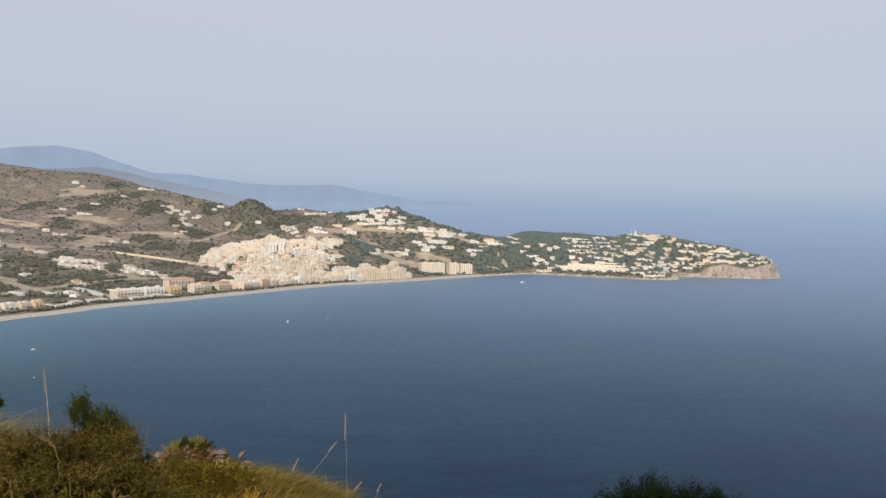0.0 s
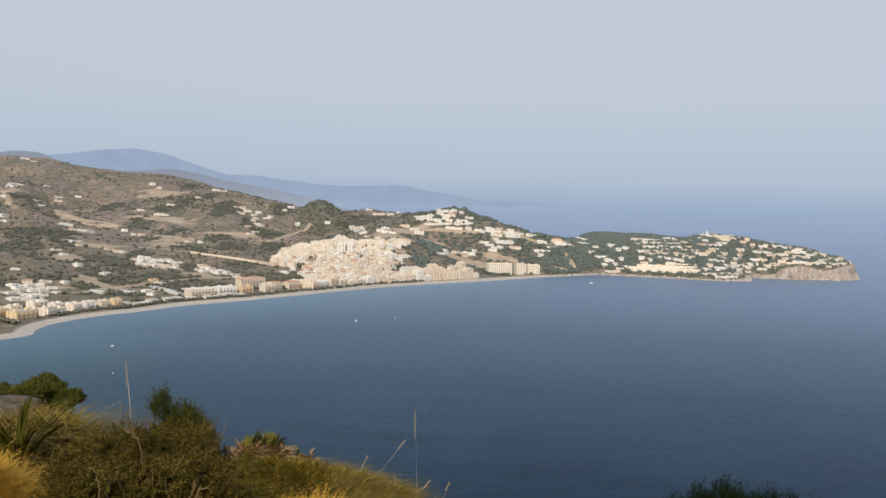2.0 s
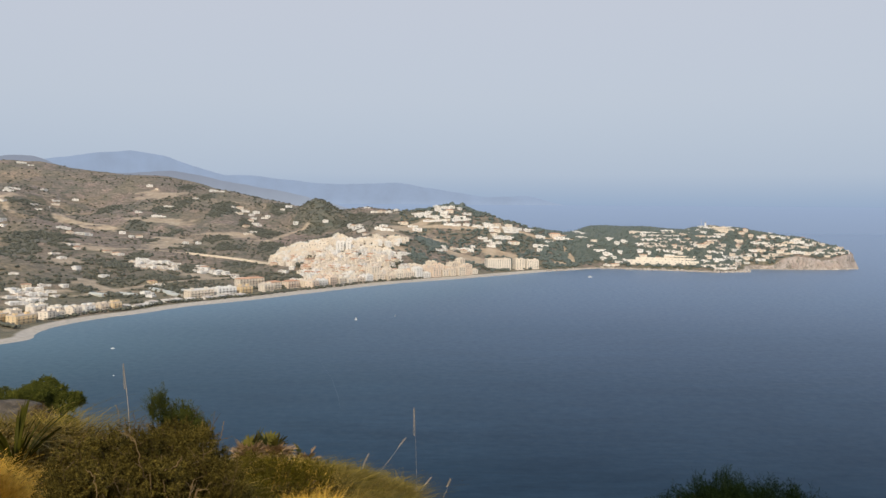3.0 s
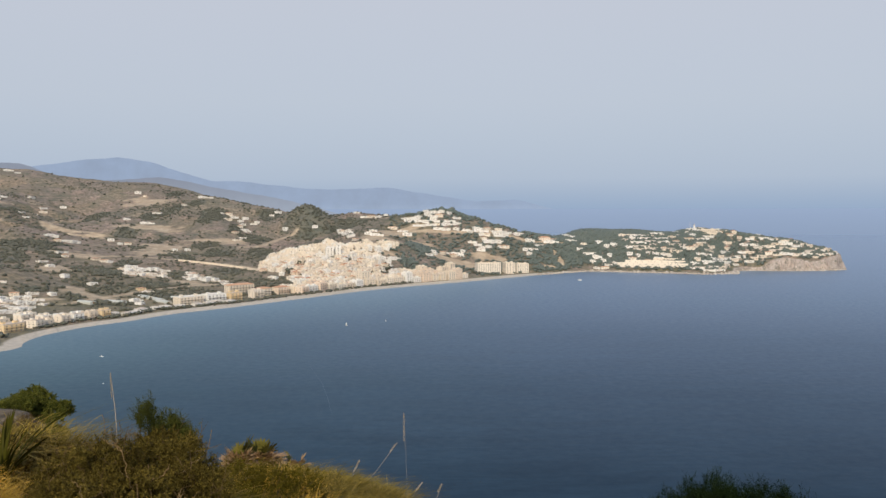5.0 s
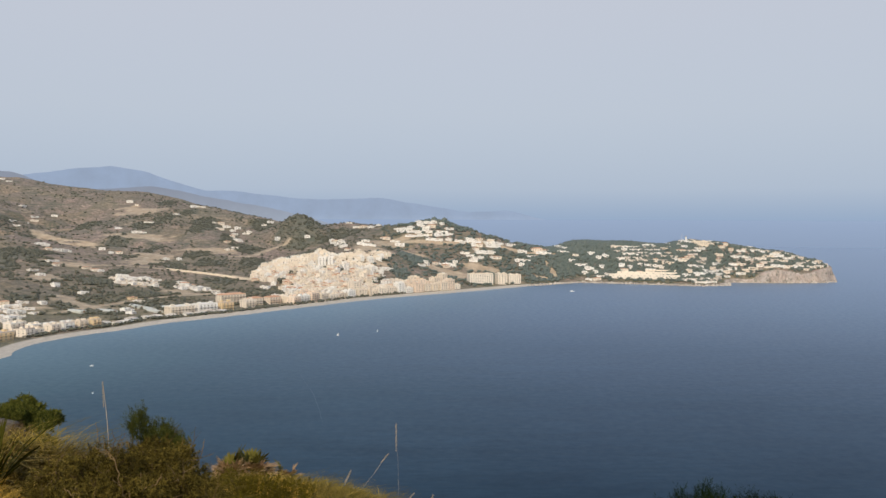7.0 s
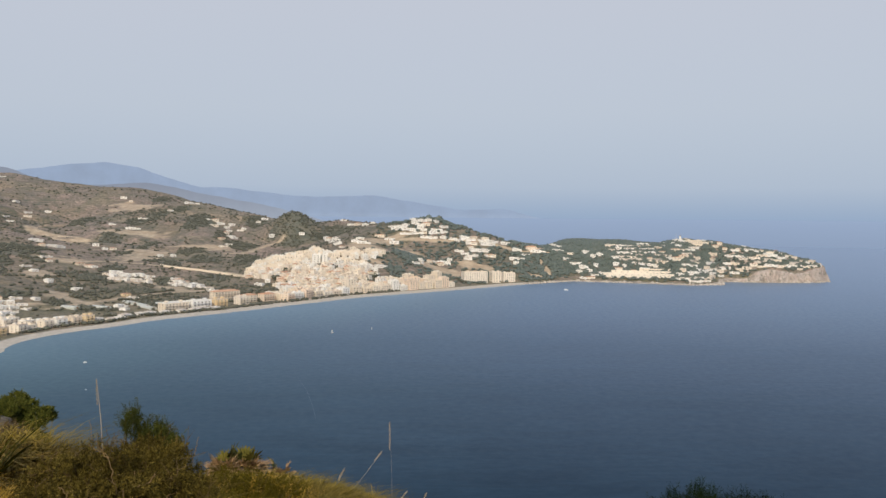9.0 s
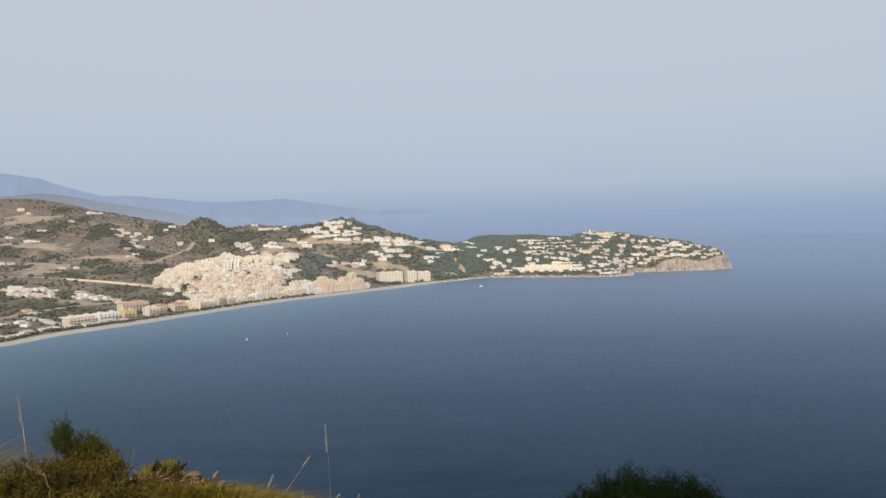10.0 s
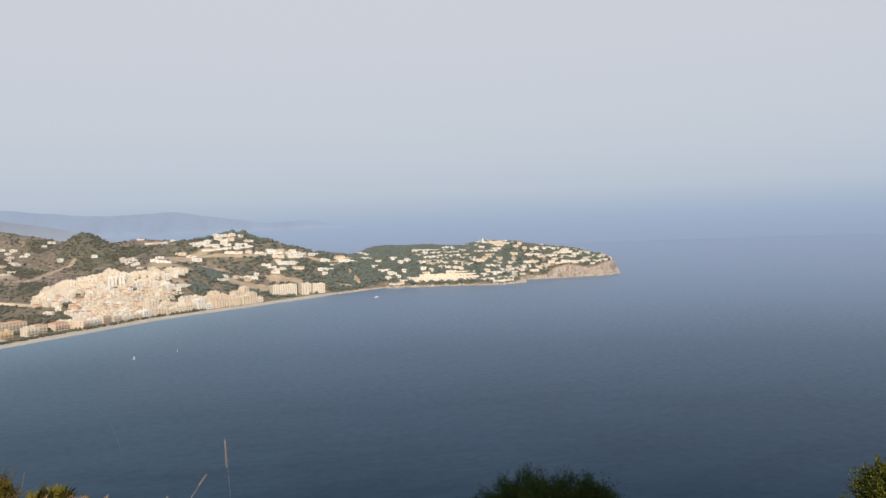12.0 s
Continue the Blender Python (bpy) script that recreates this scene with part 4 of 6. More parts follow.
# low restaurants and kiosks on the beach road
kiosk_first = None
dist = 0.0
line = [(-371, 900), (-343, 958), (-318, 1018), (-276, 1066), (-248, 1100)]
while True:
    p = along(line, dist)
    if p is None:
        break
    x, y = p[0] + rng.uniform(-14, -4), p[1] + rng.uniform(0, 8)
    dist += rng.uniform(11, 17)
    if not free(x, y, 13):
        continue
    if kiosk_first is None:
        kiosk_first = new("beach_restaurant")
        bm = bmesh.new()
        add_box(bm, -5, 5, -3.5, 3.5, -1, 3.0)
        part("wall", bm, WHITE, kiosk_first)
        bm = bmesh.new()
        add_hip(bm, -5, 5, -3.5, 3.5, 3.13, 1.0, 0.5)
        part("roof", bm, FLAT_ROOF, kiosk_first)
        bm = bmesh.new()
        add_box(bm, -5, 5, -7, -3.6, 2.5, 2.65)
        part("awning", bm, WHITE, kiosk_first)
        for u in (-4.8, 4.7):
            block_part(kiosk_first, "post", WHITE, u, u + 0.12, -6.9, -6.78, -0.5, 2.49)
        openings(kiosk_first, -4.5, 4.5, -3.5, 1, 3, 2.0, 1.7)
        tagged(kiosk_first, "low white beach restaurant with an awning", "restaurant", "restaurants on the beach road")
        ob = kiosk_first
    else:
        ob = copy_thing(kiosk_first, Matrix())
    stand(ob, x, y, p[2] + rng.uniform(-12, 12), rng.uniform(0.8, 1.4), 1, rng.uniform(0.9, 1.2))

# greenhouses on the plain
k = Mat("greenhouse_film", 0.5)
k.colour(k.mix(k.noise(0.3), (0.38, 0.39, 0.34), (0.56, 0.56, 0.51)))
FILM = k.m
green_first = None
for x, y, t_ in ((-352, 1112, 40), (-372, 1128, 40), (-338, 1092, 42), (-392, 1075, 60), (-330, 1128, 44), (-420, 1052, 58), (-310, 1150, 44)):
    if green_first is None:
        green_first = new("greenhouse")
        bm = bmesh.new()
        steps = 7
        prof = [(math.cos(math.pi * i / steps) * 4.5, 1.2 + math.sin(math.pi * i / steps) * 1.8) for i in range(steps + 1)]
        prof = [(4.5, -1)] + prof + [(-4.5, -1)]
        rows_ = [[bm.verts.new((px, e, pz)) for px, pz in prof] for e in (-16, 16)]
        for i in range(len(prof) - 1):
            bm.faces.new((rows_[0][i], rows_[0][i + 1], rows_[1][i + 1], rows_[1][i]))
        for r_ in rows_:
            bm.faces.new(r_)
        part("cover", bm, FILM, green_first)
        bm = bmesh.new()
        add_box(bm, -1.2, 1.2, -16.15, -16.01, 0, 2.2)
        part("door", bm, TIMBER, green_first)
        tagged(green_first, "long pale greenhouse tunnel on the coastal plain", "greenhouse", "greenhouses")
        ob = green_first
    else:
        ob = copy_thing(green_first, Matrix())
    stand(ob, x, y, t_)

# ---------------------------------------------------------------- headland landmarks
# lighthouse
light = new("lighthouse")


def lathe(bm, prof, n=14):
    rows_ = [[bm.verts.new((r * math.cos(6.28318 * i / n), r * math.sin(6.28318 * i / n), z)) for i in range(n)] for r, z in prof]
    for a, b in zip(rows_, rows_[1:]):
        for i in range(n):
            bm.faces.new((a[i], a[(i + 1) % n], b[(i + 1) % n], b[i]))
    bm.faces.new(rows_[0][::-1])
    bm.faces.new(rows_[-1])


bm = bmesh.new()
lathe(bm, [(1.9, -3), (1.8, 0), (1.5, 9.0), (1.5, 9.4)])
part("tower", bm, WHITE, light)
bm = bmesh.new()
lathe(bm, [(1.6, 9.41), (2.2, 9.6), (2.2, 9.8), (1.2, 9.82)])
part("gallery", bm, STONE_WALL, light)
bm = bmesh.new()
lathe(bm, [(1.0, 9.83), (1.0, 11.3)])
part("lantern", bm, GLASS, light)
bm = bmesh.new()
lathe(bm, [(1.2, 11.31), (0.9, 11.9), (0.15, 12.3), (0.05, 13.2)])
part("dome", bm, FLAT_ROOF, light)
tagged(light, "slim white lighthouse tower on the wooded headland", "lighthouse")
stand(light, 527, 1742, 0)
mast = new("radio_mast")
bm = bmesh.new()
lathe(bm, [(0.28, -1), (0.22, 8), (0.12, 17)], 6)
part("pole", bm, FLAT_ROOF, mast)
for z in (8, 12, 15):
    bm = bmesh.new()
    add_box(bm, -0.9, 0.9, -0.06, 0.06, z, z + 0.15)
    part("crossbar", bm, FLAT_ROOF, mast)
tagged(mast, "thin grey radio mast beside the lighthouse", "mast")
stand(mast, 520, 1747, 0)
stand(apartment(34, 12, 2, CREAM, CREAM, "long cream building beside the lighthouse", False, name="lighthouse_lodge"), 549, 1728, 8)

# orange house on the saddle
stand(apartment(22, 11, 2, PINK, TERRACOTTA, "orange house with tiled hip roof on the ridge", False, True, name="ridge_house"), 226, 1752, 6)

# cream terraced complex above the rocks
bm_tiers = [(0, 0, 132, 12, 8.0), (4, 9, 112, 12, 12.5), (30, 19, 60, 12, 16.5)]
complex_root = new("terraced_hotel")
for off, back, w, d, h in bm_tiers:
    bm = bmesh.new()
    add_box(bm, -w / 2 + off, w / 2 + off, back - d / 2 + 0.01, back + d / 2, -6, h)
    part("wall", bm, CREAM, complex_root)
    bm = bmesh.new()
    add_terrace(bm, -w / 2 + off, w / 2 + off, back - d / 2 + 0.01, back + d / 2, h)
    part("roof", bm, CREAM, complex_root)
    openings(complex_root, -w / 2 + off + 2, w / 2 + off - 2, back - d / 2, 1, 11, 1.6, 1.4, lift=h - 2.8)
tagged(complex_root, "long cream terraced hotel stepping up the headland", "hotel")
stand(complex_root, 421, 1652, -20)
complex_root.matrix_basis = pose(421, 1652, 8.5, 0, 0, -20)
for a in range(7):
    HOUSES.append((366 + a * 18, 1668 - a * 6.6))

# pale retaining wall along the hill road
wall_pts = [(-441, 1492), (-414, 1491), (-385, 1491), (-355, 1488), (-322, 1480), (-287, 1430)]
bm = bmesh.new()
base = []
for x, y in wall_pts:
    z = ground_at(x, y)
    base.append([bm.verts.new((x, y, z - 3)), bm.verts.new((x, y, z + 3.2)), bm.verts.new((x + 0.3, y + 1.0, z + 3.2)), bm.verts.new((x + 0.3, y + 1.0, z - 3))])
for a, b in zip(base, base[1:]):
    for i in range(4):
        bm.faces.new((a[i], b[i], b[(i + 1) % 4], a[(i + 1) % 4]))
bm.faces.new(base[0][::-1])
bm.faces.new(base[-1])
tagged(new("retaining_wall", finish("retaining_wall", bm, CREAM)), "pale retaining wall along the hill road", "wall")

# ---------------------------------------------------------------- far woods and scrub
k = Mat("far_foliage", 0.55)
tone = k.ramp(k.island(), [(0.0, (0.080, 0.108, 0.094)), (0.5, (0.112, 0.136, 0.114)), (1.0, (0.155, 0.158, 0.122))])
k.colour(k.mix(k.span(k.noise(0.8, 4), 0.35, 0.65), tone, (0.078, 0.102, 0.092)))
k.bump(k.noise(1.3, 4, 0.65), 0.35)
WOODS = k.m
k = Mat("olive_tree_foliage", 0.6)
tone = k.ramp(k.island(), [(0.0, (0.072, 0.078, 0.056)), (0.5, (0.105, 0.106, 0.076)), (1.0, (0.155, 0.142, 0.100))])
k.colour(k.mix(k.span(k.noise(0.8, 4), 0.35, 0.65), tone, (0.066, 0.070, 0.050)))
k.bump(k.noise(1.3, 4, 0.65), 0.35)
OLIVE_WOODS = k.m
bm = bmesh.new()
bmesh.ops.create_icosphere(bm, subdivisions=1, radius=1.0)
ico_v = np.array([v.co[:] for v in bm.verts])
ico_f = np.array([[v.index for v in f.verts] for f in bm.faces])
bm.free()


def clumps(name, places, label, seed, mat=WOODS):
    """Many small uneven crowns in one mesh: x, y, z, radius."""
    r = np.random.default_rng(seed)
    places = np.array(places)
    n, m = len(places), len(ico_v)
    wob = 1 + r.uniform(-0.32, 0.32, (n, m, 1))
    sq = np.stack([r.uniform(0.8, 1.25, n), r.uniform(0.8, 1.25, n), r.uniform(0.65, 1.05, n)], -1)[:, None]
    v = ico_v[None] * wob * sq * places[:, None, 3:4] + places[:, None, :3]
    f = (ico_f[None] + (np.arange(n) * m)[:, None, None]).reshape(-1, 3)
    me = bpy.data.meshes.new(name)
    me.vertices.add(n * m)
    me.vertices.foreach_set("co", v.ravel())
    me.loops.add(f.size)
    me.loops.foreach_set("vertex_index", f.ravel().astype(np.int32))
    me.polygons.add(len(f))
    me.polygons.foreach_set("loop_start", np.arange(0, f.size, 3, dtype=np.int32))
    me.update(calc_edges=True)
    me.validate()
    me.materials.append(mat)
    return tagged(new(name, me), label, "trees", kind="stuff")


nr = np.random.default_rng(11)
taken = np.array(HOUSES)


def grow(n, x0, x1, y0, y1, r0, r1, gap, power=1.0):
    x, y = nr.uniform(x0, x1, n), nr.uniform(y0, y1, n)
    keep = nr.uniform(0, 1, n) < wood_density(x, y) ** power
    keep &= bare_earth(x, y) < 0.3
    x, y = x[keep], y[keep]
    near = np.full(len(x), 1e9)
    for a in range(0, len(taken), 200):
        b = taken[a:a + 200]
        near = np.minimum(near, np.min(np.hypot(x[:, None] - b[:, 0], (y[:, None] + 3.5 - b[:, 1]) * 0.8), 1))
    x, y = x[near > gap], y[near > gap]
    z = terrain(x, y)
    ok = z > 2.6
    x, y, z = x[ok], y[ok], z[ok]
    r = nr.uniform(r0, r1, len(x))
    out = []
    for dx, dy, dz, f in ((0, 0, 0.75, 1.0), (0.7, 0.2, 0.55, 0.7), (-0.6, -0.3, 0.6, 0.75)):
        j = nr.uniform(-0.3, 0.3, (3, len(x)))
        out.append(np.stack([x + (dx + j[0]) * r, y + (dy + j[1]) * r, z + (dz + 0.3 * j[2]) * r, r * f], -1))
    return np.concatenate(out)


def street_trees(n):
    """Garden and street trees in the gaps of the town and behind the beach."""
    out = []
    r = random.Random(19)
    while len(out) < n:
        if r.random() < 0.55:
            x, y = r.uniform(-310, 0), r.uniform(1240, 1640)
            if not inside(TOWN, x, y) or not free(x, y, 5.2):
                continue
        else:
            d = r.uniform(0, 640)
            p = along([tuple(q) for q in BEACH[4:]], d + 60)
            if p is None:
                continue
            back = r.uniform(20, 30)
            x, y = p[0] - math.sin(radians(p[2])) * back, p[1] + math.cos(radians(p[2])) * back
            if not free(x, y, 7):
                continue
        rad = r.uniform(1.1, 2.3)
        out.append((x, y, ground_at(x, y) + rad * 0.9, rad))
    return out


clumps("headland_woods", grow(40000, 190, 830, 1560, 1880, 1.1, 3.0, 4.2), "dark green pine woods covering the headland", 1)
crest = [(cx + dx, 1846 + dy, cz + dz, r) for cx, cz in ((21, 119.5), (41.5, 116.0)) for dx, dy, dz, r in ((0, 0, 2.5, 6.0), (4.4, 1, 0.0, 4.4), (-4.2, 0, 0.4, 4.6), (1.0, -2, -3.5, 4.2))]
clumps("hillside_trees", np.concatenate([grow(9000, -90, 210, 1450, 1900, 1.2, 3.2, 6.0), np.array(crest)]), "dark green trees on the hill behind the beach", 2)
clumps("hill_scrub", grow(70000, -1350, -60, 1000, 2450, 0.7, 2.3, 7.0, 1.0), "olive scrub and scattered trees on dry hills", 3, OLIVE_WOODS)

# broken rocks along the foot of the headland
k = Mat("shore_rock", 0.9)
k.colour(k.mix(k.island(), k.ramp(k.noise(0.5, 6, 0.7), [(0.35, (0.13, 0.11, 0.095)), (0.6, (0.40, 0.35, 0.30))]), (0.50, 0.44, 0.37)))
k.bump(k.noise(0.9, 6, 0.7), 0.5)
SHORE_ROCK = k.m
rocks = []
for d in np.arange(0, 820, 0.55):
    p = along([(195, 1577)] + [tuple(q) for q in HEADLAND[:9]], float(d))
    if p is None:
        break
    off, rad = nr.normal(0, 2.6) + 1.0, nr.gamma(2.2, 0.55) + 0.4
    rocks.append((p[0] - math.sin(radians(p[2])) * off, p[1] + math.cos(radians(p[2])) * off, max(0.1, 0.25 * off), min(rad, 3.8)))
shore = clumps("shore_rocks", rocks, "broken pale rocks along the foot of the headland", 8)
shore["category"] = "rocks"
shore.data.materials.clear()
shore.data.materials.append(SHORE_ROCK)
groves = [(-165, 1444), (-156, 1445), (-147, 1446), (-139, 1443), (-84, 1428), (-77, 1442), (-70, 1453), (-80, 1420), (-230, 1388), (-222, 1389), (-217, 1431), (79, 1580), (74, 1546), (80, 1536),
          (-412, 812), (-404, 806), (-396, 800), (-420, 800)]
grove_trees = [(x + dx, y + dy, ground_at(x + dx, y + dy) + 2.6, 2.6) for x, y in groves for dx, dy in ((0, 0), (3.4, 1.5), (-3.0, 2.0), (1.0, -3.0))]
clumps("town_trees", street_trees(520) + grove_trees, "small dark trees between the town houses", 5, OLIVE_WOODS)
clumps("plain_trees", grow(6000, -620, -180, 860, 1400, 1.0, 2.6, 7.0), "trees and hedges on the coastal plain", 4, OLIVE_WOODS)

# ---------------------------------------------------------------- boats
k = Mat("white_sailcloth", 0.7)
k.colour(k.mix(k.noise(2.0), (0.78, 0.78, 0.76), (0.84, 0.84, 0.82)))
SAIL = k.m
k = Mat("white_gelcoat", 0.3)
k.colour(k.mix(k.noise(1.0), (0.74, 0.75, 0.76), (0.82, 0.82, 0.82)))
HULL = k.m


def add_hull(bm, length, beam, top):
    rows_ = []
    for f in np.linspace(0, 1, 9):
        b = beam / 2 * (1 - max(0, (f - 0.35) / 0.65) ** 2.2) * (0.85 + 0.15 * min(1, f * 4))
        x = (f - 0.5) * length
        rows_.append([bm.verts.new(c) for c in ((x, -b, top + 0.25 * f), (x, -b * 0.75, 0.0), (x, 0, -0.35), (x, b * 0.75, 0.0), (x, b, top + 0.25 * f))])
    for a, b in zip(rows_, rows_[1:]):
        for i in range(4):
            bm.faces.new((a[i], a[i + 1], b[i + 1], b[i]))
        bm.faces.new((a[4], a[0], b[0], b[4]))
    bm.faces.new(rows_[0])


def sailboat(x, y, turn_, size, label):
    root = new("sailboat")
    bm = bmesh.new()
    add_hull(bm, 6.2, 2.1, 0.6)
    part("hull", bm, HULL, root)
    bm = bmesh.new()
    lathe(bm, [(0.07, 0.5), (0.05, 8.4)], 6)
    part("mast", bm, TIMBER, root)
    spar = bmesh.new()
    add_box(spar, -2.7, 0, -0.05, 0.05, 1.16, 1.26)
    part("boom", spar, TIMBER, root)
    for name, pts in (("mainsail", [(-0.1, 0, 1.3), (-2.6, 0.35, 1.3), (-0.1, 0, 8.2)]), ("jib", [(0.15, 0, 7.2), (2.7, 0, 1.0), (0.25, 0.35, 1.2)])):
        bm = bmesh.new()
        a, b, c = (Vector(p) for p in pts)
        rings = []
        for i in range(6):
            p, q = a.lerp(c, i / 6), b.lerp(c, i / 6)
            bulge = Vector((0, 0.3 * math.sin(math.pi * i / 6), 0))
            rings.append([bm.verts.new(p), bm.verts.new(p.lerp(q, 0.5) + bulge), bm.verts.new(q)])
        tip = bm.verts.new(c)
        for r0, r1 in zip(rings, rings[1:]):
            for i in range(2):
                bm.faces.new((r0[i], r0[i + 1], r1[i + 1], r1[i]))
        bm.faces.new((rings[-1][0], rings[-1][1], tip))
        bm.faces.new((rings[-1][1], rings[-1][2], tip))
        bmesh.ops.solidify(bm, geom=bm.faces[:], thickness=0.03)
        part(name, bm, SAIL, root)
    root.matrix_basis = pose(x, y, 0.1, 0, 4, turn_) @ Matrix.Diagonal((size, size, size, 1))
    return tagged(root, label, "sailboat", "boats in the bay")


sailboat(-89, 894, 25, 0.46, "small white sailboat under full sail on the bay")
sailboat(-50, 927, 60, 0.36, "smaller sailboat with pale sails on the bay")


def motorboat(x, y, turn_, size):
    root = new("motorboat")
    bm = bmesh.new()
    add_hull(bm, 6.0, 2.2, 0.8)
    part("hull", bm, HULL, root)
    bm = bmesh.new()
    add_box(bm, -1.0, 0.9, -0.7, 0.7, 0.85, 1.7)
    part("cabin", bm, HULL, root)
    bm = bmesh.new()
    add_box(bm, 0.6, 0.93, -0.6, 0.6, 1.2, 1.6)
    part("windscreen", bm, GLASS, root)
    root.matrix_basis = pose(x, y, 0.05, 0, 0, turn_) @ Matrix.Diagonal((size, size, size, 1))
    return tagged(root, "white motorboat lying in the bay", "motorboat", "boats in the bay")


motorboat(-270, 708, 15, 0.5)
motorboat(248, 1453, 170, 1.2)
motorboat(-227, 597, 80, 0.3)

# long smooth slick left by a boat
bm = bmesh.new()
slick = [(-104, 712), (-92, 655), (-76, 595), (-66, 545), (-59, 505)]
last = None
for i, (x, y) in enumerate(slick):
    w = 0.13 * math.sin(math.pi * (i + 0.15) / 4.6)
    pair = [bm.verts.new((x - w, y, 0.06)), bm.verts.new((x + w, y, 0.06))]
    if last:
        bm.faces.new((last[0], last[1], pair[1], pair[0]))
    last = pair
k = Mat("foam_slick", 0.5)
k.colour(k.mix(k.noise(0.2, 4), (0.055, 0.090, 0.13), (0.085, 0.125, 0.17)))
tagged(new("water_wake", finish("water_wake", bm, k.m)), "faint pale wake line on the sea", "wake", kind="structure")

# ---------------------------------------------------------------- plants of the near hillside


def foliage_mat(name, dark, mid, light, rough=0.6):
    k = Mat(name, rough)
    tone = k.ramp(k.island(), [(0.0, dark), (0.55, mid), (1.0, light)])
    k.colour(k.mix(k.span(k.noise(2.6, 3), 0.35, 0.68, 0.0, 0.7), tone, dark))
    k.b.inputs["Specular IOR Level"].default_value = 0.02
    return k.m


OLIVE_LEAF = foliage_mat("olive_shrub_leaf", (0.026, 0.020, 0.004), (0.118, 0.090, 0.018), (0.235, 0.178, 0.042))
GREEN_LEAF = foliage_mat("green_sprig_leaf", (0.028, 0.034, 0.008), (0.064, 0.074, 0.016), (0.125, 0.125, 0.028))
DARK_LEAF = foliage_mat("dark_broom_leaf", (0.004, 0.009, 0.003), (0.011, 0.021, 0.006), (0.026, 0.040, 0.011))
LOW_LEAF = foliage_mat("low_shrub_leaf", (0.032, 0.027, 0.003), (0.090, 0.074, 0.008), (0.19, 0.145, 0.020))
PINE_LEAF = foliage_mat("pine_needle", (0.030, 0.038, 0.008), (0.105, 0.115, 0.022), (0.225, 0.215, 0.045))
DRY_GRASS = foliage_mat("dry_golden_grass", (0.40, 0.225, 0.032), (0.60, 0.365, 0.055), (0.75, 0.49, 0.10), 0.7)
TAN_GRASS = foliage_mat("tan_grass", (0.055, 0.036, 0.008), (0.185, 0.122, 0.024), (0.42, 0.285, 0.085), 0.7)
GREEN_GRASS = foliage_mat("yellow_green_grass", (0.060, 0.046, 0.008), (0.195, 0.142, 0.024), (0.43, 0.305, 0.070), 0.6)
TWIG = foliage_mat("dry_twig_bark", (0.065, 0.043, 0.020), (0.145, 0.100, 0.050), (0.25, 0.18, 0.095), 0.8)
BARE_WOOD = foliage_mat("bare_dead_wood", (0.125, 0.084, 0.038), (0.215, 0.145, 0.068), (0.31, 0.215, 0.105), 0.8)
PALM_GREEN = foliage_mat("palm_leaf", (0.040, 0.040, 0.007), (0.085, 0.078, 0.014), (0.15, 0.125, 0.028), 0.55)
PALM_DEAD = foliage_mat("dead_palm_leaf", (0.13, 0.078, 0.036), (0.31, 0.195, 0.095), (0.47, 0.32, 0.18), 0.8)
PALE_STEM = foliage_mat("pale_dry_stem", (0.22, 0.19, 0.15), (0.35, 0.31, 0.25), (0.48, 0.43, 0.36), 0.8)
STRAP = foliage_mat("strap_leaf", (0.020, 0.020, 0.003), (0.050, 0.048, 0.006), (0.11, 0.095, 0.016), 0.45)


def raw_mesh(name, verts, faces, mat):
    me = bpy.data.meshes.new(name)
    verts, faces = np.asarray(verts, float), np.asarray(faces)
    me.vertices.add(len(verts))
    me.vertices.foreach_set("co", verts.ravel())
    me.loops.add(faces.size)
    me.loops.foreach_set("vertex_index", faces.ravel().astype(np.int32))
    me.polygons.add(len(faces))
    me.polygons.foreach_set("loop_start", np.arange(0, faces.size, faces.shape[1], dtype=np.int32))
    me.update(calc_edges=True)
    me.materials.append(mat)
    return me


def unit(v):
    return v / (np.linalg.norm(v, axis=-1, keepdims=True) + 1e-9)


def leaf_quads(base, way, length, width, r):
    """One rhombic leaf a row, slightly folded."""
    n = len(base)
    side = unit(np.cross(way, r.normal(size=(n, 3))))
    up = np.cross(side, way)
    mid = base + way * (length * 0.5)[:, None]
    v = np.stack([base, mid + side * (width / 2)[:, None] + up * (width * 0.2)[:, None], base + way * length[:, None], mid - side * (width / 2)[:, None] + up * (width * 0.2)[:, None]], 1)
    return v.reshape(-1, 3), np.arange(4 * n).reshape(-1, 4)


def tubes(paths, r0, r1, sides=5):
    """Tapered twigs along paths of shape (n, k, 3)."""
    paths = np.asarray(paths, float)
    n, k = paths.shape[:2]
    way = unit(np.gradient(paths, axis=1))
    ref = np.tile(np.array([0.31, 0.85, 0.42]), (n, k, 1))
    a = unit(np.cross(way, ref))
    b = np.cross(way, a)
    rad = np.broadcast_to(np.linspace(1, 0, k), (n, k)) * (np.asarray(r0) - np.asarray(r1)) + r1
    ang = np.arange(sides) * 2 * math.pi / sides
    v = paths[:, :, None] + rad[..., None, None] * (a[:, :, None] * np.cos(ang)[:, None] + b[:, :, None] * np.sin(ang)[:, None])
    idx = np.arange(n * k * sides).reshape(n, k, sides)
    nxt = np.roll(idx, -1, 2)
    f = np.stack([idx[:, :-1], nxt[:, :-1], nxt[:, 1:], idx[:, 1:]], -1).reshape(-1, 4)
    return v.reshape(-1, 3), f


